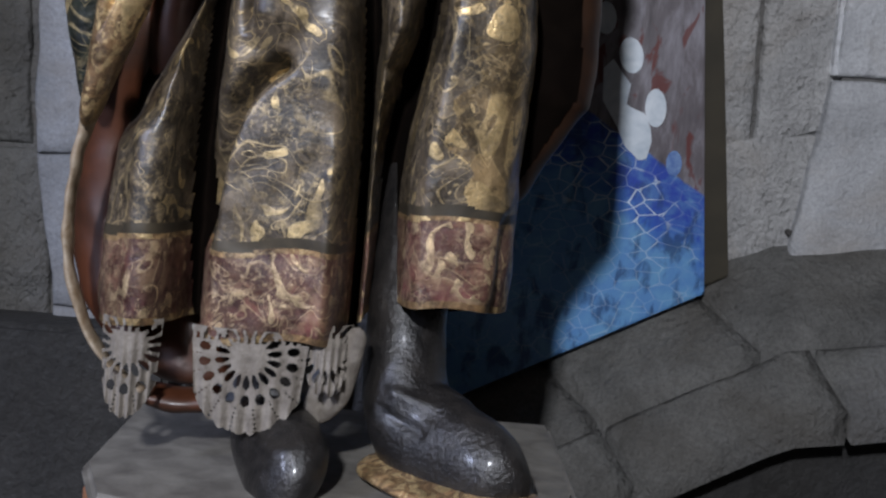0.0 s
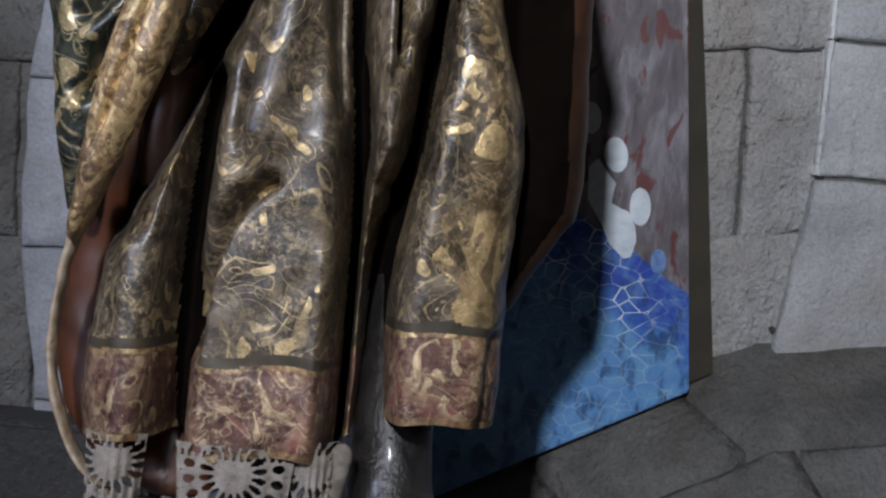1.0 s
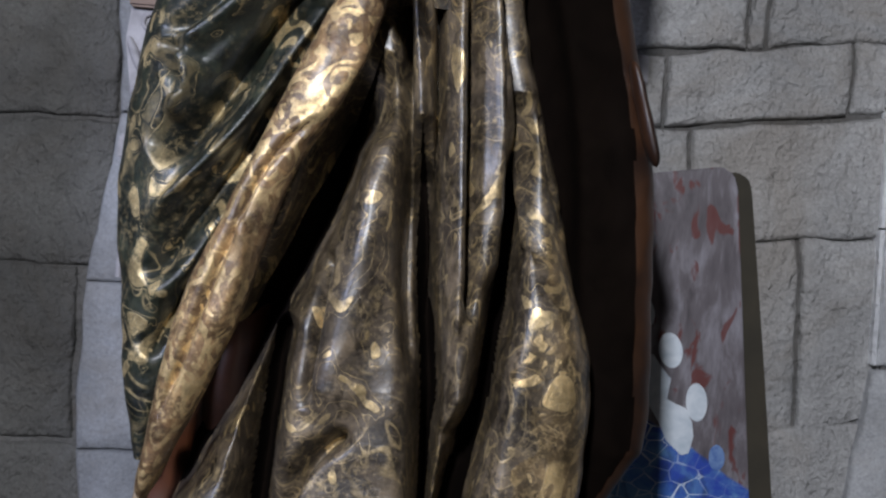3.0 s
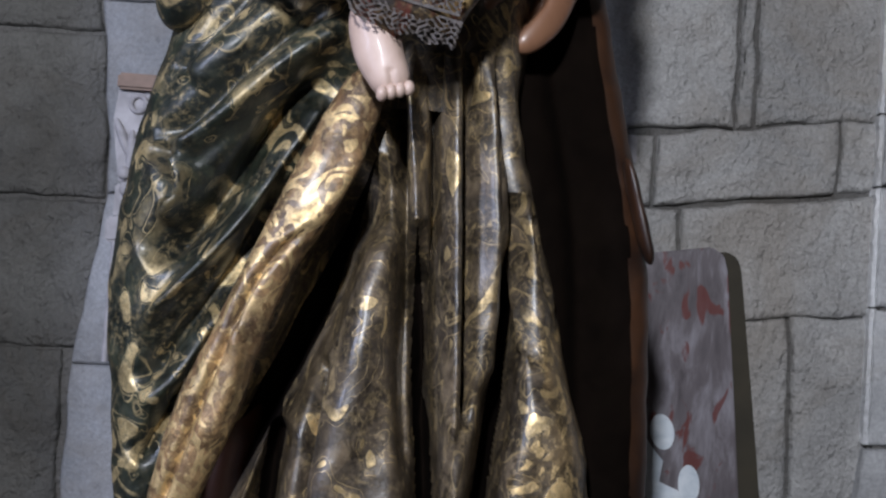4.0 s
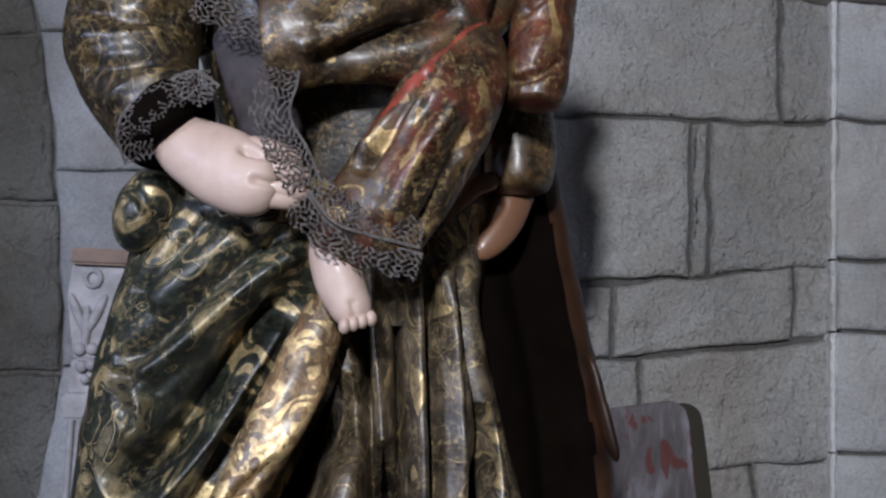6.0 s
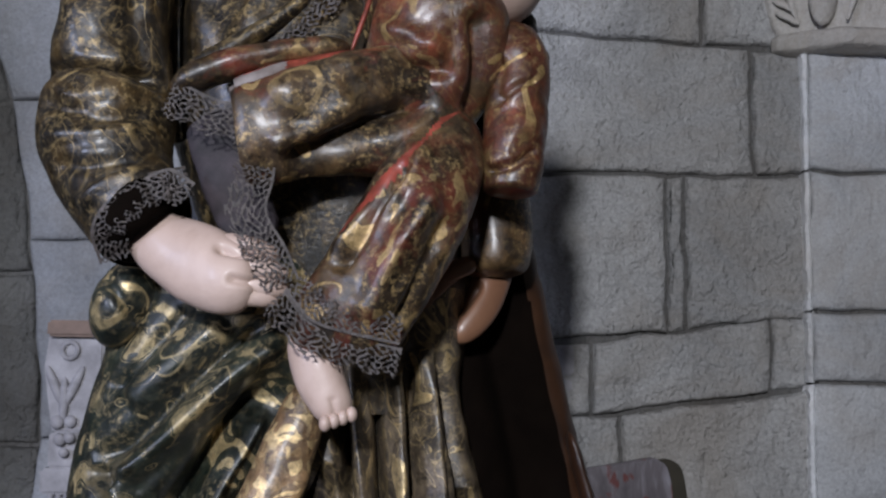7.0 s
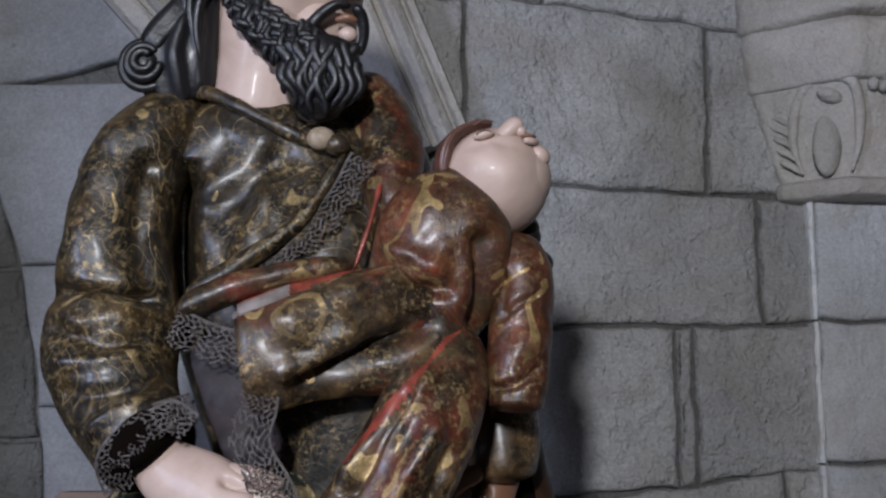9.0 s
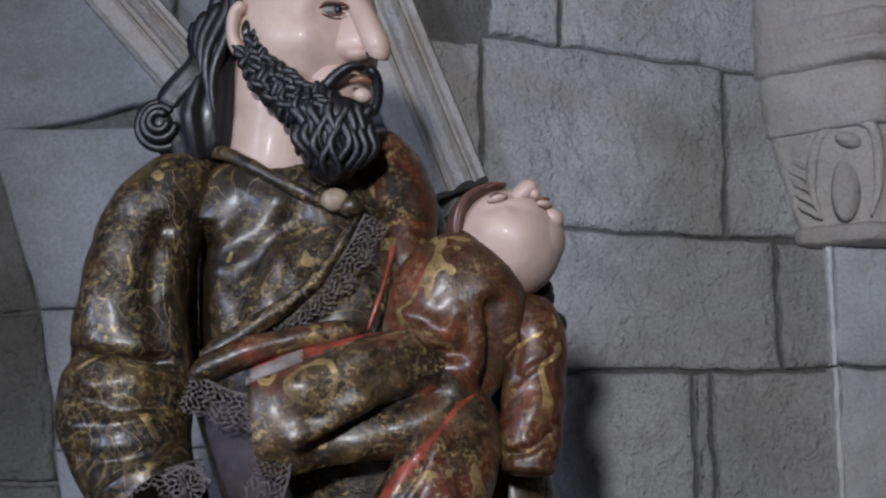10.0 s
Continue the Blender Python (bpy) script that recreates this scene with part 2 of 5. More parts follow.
def block(name, quad, front, back, material, parent, relief=0.004, gap=0.004, cells=6, seed=0):
    """One hewn stone: corners bl, br, tr, tl in x, z; a worn, uneven face with rounded arrises."""
    rng = random.Random(seed)
    (ax, az), (bx, bz), (cx, cz), (dx, dz) = quad
    verts, faces = [], []
    off = rng.random() * 50
    wide, high = math.hypot(bx - ax, bz - az), math.hypot(dx - ax, dz - az)
    def steps(size):
        e = min(0.2, 0.006 / size)
        return [0.0, e * 0.4] + [e + (1 - 2 * e) * k / (cells - 4) for k in range(cells - 3)] + [1 - e * 0.4, 1.0]
    us, vs = steps(wide), steps(high)
    sink = {0: 0.010, 1: 0.0035, cells - 1: 0.0035, cells: 0.010}
    for j, v in enumerate(vs):
        for i, u in enumerate(us):
            x = (ax * (1 - u) + bx * u) * (1 - v) + (dx * (1 - u) + cx * u) * v
            z = (az * (1 - u) + bz * u) * (1 - v) + (dz * (1 - u) + cz * u) * v
            near = min(i, cells - i, j, cells - j) < 3
            mx, mz = (ax + bx + cx + dx) / 4, (az + bz + cz + dz) / 4
            rim = gap if near else 0.0
            x += rim * (1 if x < mx else -1) * (1 if min(i, cells - i) < 3 else 0) + (noise.noise((x * 6, z * 14, 2)) * 0.007 + noise.noise((x * 60, z * 60 + off, 1)) * 0.0014 if near else 0)
            z += rim * (1 if z < mz else -1) * (1 if min(j, cells - j) < 3 else 0) + (noise.noise((x * 14, z * 6, 9)) * 0.007 + noise.noise((x * 60 + off, z * 60, 5)) * 0.0014 if near else 0)
            y = front + noise.noise((x * 11 + off, z * 11, 3)) * relief * 0.7 + noise.noise((x * 34 + off, z * 34, 3)) * relief * 0.5
            y += max(sink.get(i, 0.0), sink.get(j, 0.0))
            verts.append((x, y, z))
    n = cells + 1
    for j in range(cells):
        for i in range(cells):
            a = j * n + i
            faces.append((a, a + 1, a + n + 1, a + n))
    ring = [i for i in range(n)] + [j * n + cells for j in range(1, n)] + [cells * n + i for i in range(cells - 1, -1, -1)] + [j * n for j in range(cells - 1, 0, -1)]
    base = len(verts)
    verts += [(verts[r][0], back, verts[r][2]) for r in ring]
    for k in range(len(ring)):
        k2 = (k + 1) % len(ring)
        faces.append((ring[k2], ring[k], base + k, base + k2))
    return mesh_object(name, verts, faces, [material], smooth=True, parent=parent)


def smooth_rows(rows, n):
    """Catmull-Rom through the rows, n samples."""
    r = np.array(rows, float)
    r = np.vstack([2 * r[0] - r[1], r, 2 * r[-1] - r[-2]])
    t = np.linspace(0, len(rows) - 1, n)
    i = np.minimum(t.astype(int), len(rows) - 2)
    f = (t - i)[:, None]
    a, b, c, d = r[i], r[i + 1], r[i + 2], r[i + 3]
    return 0.5 * (2 * b + (c - a) * f + (2 * a - 5 * b + 4 * c - d) * f ** 2 + (3 * b - a - 3 * c + d) * f ** 3)


# ---- the setting ----
WALL_Y = 1.557
floor = tagged(part("floor", box_bm(-3, 3, -3.5, 2.2, -0.12, 0.0), SHADED_STONE, None), "dark worn stone floor in deep shade", "floor", kind="structure")
ceiling = tagged(part("ceiling", box_bm(-3, 3, -3.5, 2.2, 4.2, 4.35), PLASTER, None), "plain old plaster ceiling", "ceiling", kind="structure")
wall_back = tagged(part("wall_back", box_bm(-3, 3, WALL_Y + 0.014, 2.0, 0, 4.2), MORTAR, None), "grey granite block wall with recessed mortar joints", "wall", kind="structure")
wall_left = tagged(part("wall_left", box_bm(-3.2, -3, -3.5, 2.0, 0, 4.2), PLASTER, None), "plain old plaster side wall", "wall", kind="structure")
wall_right = tagged(part("wall_right", box_bm(3, 3.2, -3.5, 2.0, 0, 4.2), PLASTER, None), "plain old plaster side wall", "wall", kind="structure")
wall_front = tagged(part("wall_front", box_bm(-3.2, 3.2, -3.7, -3.5, 0, 4.2), PLASTER, None), "plain old plaster wall behind the viewer", "wall", kind="structure")

# added out of view: blocks the side lamp from the left wall
wall_pier = tagged(part("wall_pier", box_bm(-1.2, -0.97, 0.96, WALL_Y + 0.02, 0, 4.2, 0.01), STONE_DARK_DIM, None), "unseen dark granite pier added to keep light off the left wall", "wall", kind="structure")
# pilaster with a carved capital, standing proud of the wall
PX = 0.757
pilaster = tagged(part("pilaster", box_bm(PX + 0.012, 1.9, 1.548, 1.7, 0.3, 1.84), MORTAR, None), "pale dressed granite pilaster beside the block wall", "pilaster", kind="structure")
for k, (z0, z1) in enumerate(((0.45, 0.83), (0.835, 1.06), (1.065, 1.262), (1.267, 1.385), (1.39, 1.63), (1.635, 1.858))):
    flare = 0.062 if z1 < 0.9 else 0.0
    block("stone", ((PX - flare, z0), (1.25, z0), (1.25, z1), (PX, z1)), 1.534, 1.60, STONE_SMOOTH, pilaster, 0.004, 0.0005, 14, 40 + k)
    block("stone", ((1.255, z0), (1.9, z0), (1.9, z1), (1.255, z1)), 1.534, 1.60, STONE_SMOOTH, pilaster, 0.003, 0.0005, 8, 60 + k)


# pale lime smeared into the joint between pilaster and wall
for z0, z1 in ((0.835, 1.06), (1.063, 1.262), (1.266, 1.385), (1.389, 1.63), (1.634, 1.842)):
    bm, rings = bmesh.new(), []
    for k in range(41):
        z = z0 + (z1 - z0) * k / 40
        a = PX - 0.0075 + 0.0035 * noise.noise((z * 22, 1, 4)) + 0.002 * noise.noise((z * 90, 1, 4))
        b = PX + 0.0005 + 0.0025 * noise.noise((z * 26, 5, 4))
        rings.append([bm.verts.new(p) for p in ((a, 1.57, z), (a, 1.540, z), ((a + b) / 2, 1.533, z), (b, 1.537, z), (b, 1.57, z))])
    for p, q in zip(rings, rings[1:]):
        for i in range(4):
            bm.faces.new((p[i], p[i + 1], q[i + 1], q[i]))
    part("mortar_joint", bm, LIME, pilaster)


def carved_capital():
    """A capital of pale stone: flaring bell with leaf veins and round-headed niches, ring below, moulded abacus above."""
    root = tagged(new("capital"), "pale carved stone capital with leaves and moulded abacus on the pilaster", "capital", kind="structure")

    def course(name, rows):
        """A weathered course lofted over a plan with one blunt corner; rows (z, left x, projection)."""
        bm, rings = bmesh.new(), []
        fine = smooth_rows(rows, 5 * len(rows))
        for z, xl, out in fine:
            plan = [(xl + 0.03, 1.62), (xl, 1.552)] + [(xl + (0.795 - xl) * k / 14, 1.545 + (1.475 - out - 1.545) * k / 14) for k in range(1, 15)] + [(0.795 + 0.95 * k / 40, 1.475 - out - 0.012 * k / 40) for k in range(1, 41)]
            rings.append([bm.verts.new((x + 0.002 * noise.noise((x * 25, z * 25, 1)), y + 0.004 * noise.noise((x * 22, z * 22, 7)) + 0.002 * noise.noise((x * 70, z * 70, 7)), z + 0.002 * noise.noise((x * 25, 3, z * 9)))) for x, y in plan])
        for a, b in zip(rings, rings[1:]):
            for i in range(len(a) - 1):
                bm.faces.new((a[i], a[i + 1], b[i + 1], b[i]))
        bm.faces.new(rings[0][::-1]), bm.faces.new(rings[-1])
        ob = part(name, bm, STONE_CARVED, root)
        ob.data.polygons.foreach_set("use_smooth", [True] * len(ob.data.polygons))

    def ridge(name, pts, r, flat=0.55):
        """A low rounded ridge carved along a line of points."""
        p, bm, rings = smooth_rows(pts, 8 * len(pts)), bmesh.new(), []
        T = np.gradient(p, axis=0)
        for k, (c, t) in enumerate(zip(p, T)):
            t = Vector(t).normalized()
            side = t.cross(Vector((0, 1, 0))).normalized()
            w = r * min(1.0, 0.25 + 4 * min(k, len(p) - 1 - k) / len(p))
            rings.append([bm.verts.new(Vector(c) + side * (w * math.cos(a)) + Vector((0, 1, 0)) * (w * flat * math.sin(a))) for a in np.linspace(0, math.tau, 10, endpoint=False)])
        for a, b in zip(rings, rings[1:]):
            for i in range(10):
                bm.faces.new((a[i], a[(i + 1) % 10], b[(i + 1) % 10], b[i]))
        bmesh.ops.recalc_face_normals(bm, faces=bm.faces[:])
        ob = part(name, bm, STONE_CARVED, root)
        ob.data.polygons.foreach_set("use_smooth", [True] * len(ob.data.polygons))

    def knob(name, x, y, z, rx, ry, rz, tilt=0.0):
        bm = bmesh.new()
        bmesh.ops.create_uvsphere(bm, u_segments=18, v_segments=12, radius=1, matrix=pose(x, y, z, 0, tilt, 0) @ Matrix.Diagonal((rx, ry, rz, 1)))
        ob = part(name, bm, STONE_CARVED, root)
        ob.data.polygons.foreach_set("use_smooth", [True] * len(ob.data.polygons))

    def bell_y(x, z):
        out = 0.045 * max(0.0, (z - 1.876) / 0.2) ** 1.4
        return 1.545 + (1.475 - out - 1.545) * min(1.0, max(0.0, (x - 0.68) / 0.115)) - (0.012 * (x - 0.795) / 0.95 if x > 0.795 else 0)

    course("ring", [(1.842, 0.712, -0.012), (1.848, 0.700, 0.0), (1.868, 0.697, 0.002), (1.876, 0.706, -0.008)])
    course("bell", [(1.870, 0.706, -0.012), (1.91, 0.694, -0.006), (1.96, 0.681, 0.006), (2.00, 0.669, 0.02), (2.04, 0.660, 0.036)])
    course("fascia", [(2.036, 0.660, 0.036), (2.044, 0.652, 0.05), (2.09, 0.648, 0.056), (2.128, 0.645, 0.058), (2.150, 0.650, 0.04)])
    course("abacus", [(2.146, 0.650, 0.03), (2.154, 0.640, 0.066), (2.172, 0.638, 0.070), (2.186, 0.641, 0.060), (2.194, 0.640, 0.066), (2.212, 0.637, 0.078), (2.230, 0.638, 0.074), (2.240, 0.642, 0.064), (2.27, 0.640, 0.07), (2.345, 0.636, 0.08)])
    for k in range(7):
        z = 1.89 + 0.022 * k
        x = 0.700 - 0.0042 * k
        ridge("leaf_vein", [(x, bell_y(x, z + 0.022), z + 0.022), (x + 0.018, bell_y(x + 0.018, z + 0.01) - 0.002, z + 0.010), (x + 0.034, bell_y(x + 0.034, z) - 0.001, z - 0.004)], 0.0065)
    for cx in (0.768, 0.93, 1.09):
        arch = [(-0.036, 0.0), (-0.048, 0.05), (-0.046, 0.11), (-0.030, 0.150), (0.0, 0.163), (0.030, 0.150), (0.046, 0.11), (0.048, 0.05), (0.036, 0.0)]
        ridge("arch_fillet", [(cx + x, bell_y(cx + x, 1.884 + z) - 0.003, 1.884 + z) for x, z in arch], 0.010, 0.9)
        knob("boss", cx, bell_y(cx, 1.93) - 0.001, 1.932, 0.026, 0.014, 0.056, 4)
        knob("boss", cx + 0.002, bell_y(cx, 2.016) - 0.004, 2.014, 0.024, 0.016, 0.013, 20)
        for i in range(4):
            t = i * math.tau / 4 + 0.6
            knob("petal", cx + 0.078 + 0.014 * math.cos(t), bell_y(cx + 0.078, 2.04) - 0.004, 2.036 + 0.014 * math.sin(t), 0.012, 0.009, 0.010, 45 * i)


carved_capital()

# sloping, worn stone ledge along the foot of the wall
LEDGE_S = 0.53


def ledge_z(x, y):
    e = x if x < 0.68 else 0.68 + 0.3 * (x - 0.68)
    return 0.513 + LEDGE_S * (e - 0.624) + 0.85 * (y - 1.557)


def ledge_block(xa, xb, skew, y0, y1, drop0, drop1, under, seed):
    """A slab between two joints; its top falls towards the front."""
    rng = random.Random(seed)
    off = rng.random() * 40
    n, verts, faces = 8, [], []
    for j in range(n + 1):
        v = j / n
        for i in range(n + 1):
            u = i / n
            y = y0 + (y1 - y0) * v
            x = xa + (xb - xa) * u + skew * (1 - v)
            edge = min(u, 1 - u) < 0.01 or min(v, 1 - v) < 0.01
            z = ledge_z(x, min(y0, 1.40) * 0 + y) + drop0 * (1 - v) + drop1 * v + 0.004 * noise.noise((x * 18 + off, y * 18, off)) - (0.006 if edge else 0)
            verts.append((x + (0.003 if u == 0 else -0.003 if u == 1 else 0), y, z))
    m = n + 1
    for j in range(n):
        for i in range(n):
            a = j * m + i
            faces.append((a, a + 1, a + m + 1, a + m))
    ring = list(range(m)) + [j * m + n for j in range(1, m)] + [n * m + i for i in range(n - 1, -1, -1)] + [j * m for j in range(n - 1, 0, -1)]
    base = len(verts)
    verts += [(verts[r][0], verts[r][1], min(verts[r][2] - 0.02, max(0.0, verts[r][2] - under))) for r in ring]
    for k in range(len(ring)):
        k2 = (k + 1) % len(ring)
        faces.append((ring[k2], ring[k], base + k, base + k2))
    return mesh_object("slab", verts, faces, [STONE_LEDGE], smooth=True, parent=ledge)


ledge = tagged(new("ledge"), "sloping dark worn stone ledge at the foot of the wall", "ledge", kind="structure")
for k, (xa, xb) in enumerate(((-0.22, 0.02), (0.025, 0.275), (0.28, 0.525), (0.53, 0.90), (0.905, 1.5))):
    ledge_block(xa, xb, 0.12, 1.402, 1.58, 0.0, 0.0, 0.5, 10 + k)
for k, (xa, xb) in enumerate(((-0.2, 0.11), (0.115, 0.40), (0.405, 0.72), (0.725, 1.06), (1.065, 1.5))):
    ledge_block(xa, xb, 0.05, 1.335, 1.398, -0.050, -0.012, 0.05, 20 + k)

# dark stone below the slabs, the shade there painted in
part("ledge_base", prism_bm([(-0.3, 0.0), (1.6, 0.0), (1.6, 0.46), (0.75, 0.36), (0.3, 0.10), (-0.3, 0.0001)], 1.40, 1.57), SHADED_STONE, ledge, "dark stone under the ledge with its shade in the colour")
# added block: near black where the wall foot falls into shade
part("dark_plinth", box_bm(-1.6, -0.30, 1.45, 1.57, 0.0, 0.325, 0.01), SHADED_STONE, ledge, "plinth added near black for the shade at the wall foot")

# block wall beside the figure
blocks = [
    ((0.16, 2.226), (0.285, 2.210), (0.285, 2.50), (0.16, 2.50)),
    ((0.29, 2.209), (0.79, 2.147), (0.79, 2.50), (0.29, 2.50)),
    ((-0.02, 1.885), (0.142, 1.882), (0.142, 2.21), (-0.02, 2.22)),
    ((0.147, 1.882), (0.575, 1.860), (0.585, 2.168), (0.147, 2.222)),
    ((0.58, 1.860), (0.79, 1.857), (0.79, 2.142), (0.59, 2.165)),
    ((-0.02, 1.62), (0.12, 1.620), (0.12, 1.878), (-0.02, 1.88)),
    ((0.125, 1.622), (0.665, 1.626), (0.66, 1.852), (0.125, 1.878)),
    ((0.67, 1.628), (0.79, 1.628), (0.79, 1.854), (0.665, 1.848)),
    ((0.10, 1.325), (0.508, 1.348), (0.506, 1.618), (0.10, 1.616)),
    ((0.513, 1.350), (0.541, 1.354), (0.538, 1.620), (0.511, 1.618)),
    ((0.546, 1.356), (0.79, 1.380), (0.79, 1.624), (0.543, 1.621)),
    ((0.10, 1.19), (0.375, 1.205), (0.375, 1.327), (0.10, 1.322)),
    ((0.38, 1.208), (0.688, 1.250), (0.690, 1.372), (0.38, 1.328)),
    ((0.694, 1.252), (0.79, 1.260), (0.79, 1.378), (0.695, 1.374)),
    ((0.05, 0.99), (0.42, 1.01), (0.425, 1.206), (0.05, 1.186)),
    ((0.426, 1.012), (0.79, 1.050), (0.79, 1.255), (0.43, 1.208)),
    ((0.05, 0.66), (0.36, 0.68), (0.36, 1.004), (0.05, 0.986)),
    ((0.365, 0.68), (0.632, 0.70), (0.622, 1.034), (0.365, 1.006)),
    ((0.637, 0.705), (0.79, 0.752), (0.79, 1.048), (0.627, 1.036)),
    ((0.36, 0.36), (0.79, 0.43), (0.79, 0.745), (0.36, 0.676)),
]
for k, q in enumerate(blocks):
    block("stone", q, WALL_Y + (0.0025 * ((k * 7) % 4) - 0.004), WALL_Y + 0.05, STONE, wall_back, 0.010, 0.0008, 22, 100 + k)


def jamb_x(z):
    """The curved edge where the dressed jamb meets the rough infill."""
    return float(np.interp(z, (0.3, 0.55, 0.60, 0.86, 0.90, 1.06, 1.27, 1.46, 1.64, 1.84, 1.98, 2.3), (-0.515, -0.530, -0.565, -0.583, -0.535, -0.523, -0.534, -0.556, -0.587, -0.632, -0.693, -0.86)))


# rough dark infill stones, one leaf deeper; left-side dimness is in their colour
course = (0.0, 0.28, 0.590, 0.885, 1.135, 1.415, 1.70, 2.0, 2.3)
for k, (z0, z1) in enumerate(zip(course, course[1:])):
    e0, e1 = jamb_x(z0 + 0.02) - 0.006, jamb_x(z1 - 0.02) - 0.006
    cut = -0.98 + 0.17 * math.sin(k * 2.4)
    block("stone", ((cut, z0), (e0, z0 + 0.016), (e1, z1 + 0.012), (cut, z1)), WALL_Y + 0.004, WALL_Y + 0.05, STONE_DARK_DIM, wall_back, 0.010, 0.001, 18, 200 + k)
    block("stone", ((-1.6, z0 - 0.02), (cut - 0.006, z0), (cut - 0.006, z1), (-1.6, z1 - 0.02)), WALL_Y + 0.004, WALL_Y + 0.05, STONE_DARK_DIM, wall_back, 0.010, 0.001, 14, 230 + k)
# dressed jamb and the pale stones above it, in the darkened granite copy
joints = (0.05, 0.34, 0.595, 0.875, 1.16, 1.48, 1.715, 2.03)
for k, (z0, z1) in enumerate(zip(joints, joints[1:])):
    block("stone", ((jamb_x(z0), z0), (-0.02, z0 + 0.02), (-0.02, z1 + 0.02), (jamb_x(z1), z1)), WALL_Y - 0.014, WALL_Y + 0.05, STONE_JAMB_DIM, wall_back, 0.004, 0.0005, 14, 260 + k)
for k, q in enumerate((((-0.72, 2.012), (-0.40, 2.09), (-0.40, 2.5), (-0.98, 2.5)), ((-0.395, 2.09), (-0.02, 2.05), (-0.02, 2.5), (-0.395, 2.5)), ((-1.6, 2.3), (-0.99, 2.3), (-0.99, 2.6), (-1.6, 2.6)))):
    block("stone", q, WALL_Y - 0.012, WALL_Y + 0.05, STONE_JAMB_DIM, wall_back, 0.004, 0.0005, 14, 280 + k)
for k, q in enumerate((((-1.6, 2.605), (-0.6, 2.505), (-0.6, 2.9), (-1.6, 2.9)), ((-0.595, 2.505), (0.2, 2.505), (0.2, 2.9), (-0.595, 2.9)), ((0.205, 2.505), (1.9, 2.505), (1.9, 2.9), (0.205, 2.9)))):
    block("stone", q, WALL_Y, WALL_Y + 0.05, STONE, wall_back, 0.008, 0.001, 14, 290 + k)


def rib(name, ax, az, bx, bz, half, label):
    """A moulded stone band with two rolls and a groove, running aslant across the wall."""
    d = Vector((bx - ax, 0, bz - az))
    u = d.normalized()
    s = Vector((u.z, 0, -u.x))
    profile = [(-1, 0.0), (-1, 0.03), (-0.82, 0.045), (-0.35, 0.055), (-0.2, 0.05), (-0.12, 0.035), (0.02, 0.035), (0.1, 0.055), (0.28, 0.072), (0.5, 0.06), (0.58, 0.04), (0.66, 0.04), (0.74, 0.052), (0.9, 0.05), (1, 0.03), (1, 0.0)]
    bm = bmesh.new()
    rings = []
    for k in range(13):
        c = Vector((ax, 0, az)) + d * (k / 12)
        rings.append([bm.verts.new((c.x + s.x * half * p, WALL_Y - 0.014 - h + 0.0012 * noise.noise((k, p * 3, 1)), c.z + s.z * half * p)) for p, h in profile])
    for a, b in zip(rings, rings[1:]):
        for i in range(len(profile) - 1):
            bm.faces.new((a[i], b[i], b[i + 1], a[i + 1]))
    bm.faces.new(rings[0]), bm.faces.new(rings[-1][::-1])
    bmesh.ops.recalc_face_normals(bm, faces=bm.faces[:])
    return tagged(part(name, bm, STONE_CARVED, None), label, "moulding", kind="structure")


rib("moulding_1", 0.092, 1.925, -0.085, 2.36, 0.064, "pale grey carved stone moulding rising aslant on the wall")
rib("moulding_2", -0.33, 2.08, -0.56, 2.34, 0.05, "pale grey carved stone moulding rising aslant on the wall")

# small dark plug hole at the foot of the wall
bm = bmesh.new()
bmesh.ops.create_cone(bm, segments=10, radius1=0.006, radius2=0.005, depth=0.012, cap_ends=True, matrix=pose(0.712, WALL_Y - 0.006, 0.567, 90))
tagged(part("wall_plug", bm, IRON, None), "small dark iron plug in the stone wall", "plug")


# pale fitting on the wall, half behind the cloak
def wall_fitting():
    root = tagged(new("wall_fitting"), "small pale grey plastic fitting screwed to the stone wall", "wall fitting")
    part("cover", box_bm(0.322, 0.345, WALL_Y - 0.012, WALL_Y + 0.004, 1.272, 1.322, 0.004), PALE_WOOD, root)
    part("lower_clip", box_bm(0.326, 0.342, WALL_Y - 0.010, WALL_Y + 0.004, 1.246, 1.265, 0.003), PALE_WOOD, root)


wall_fitting()


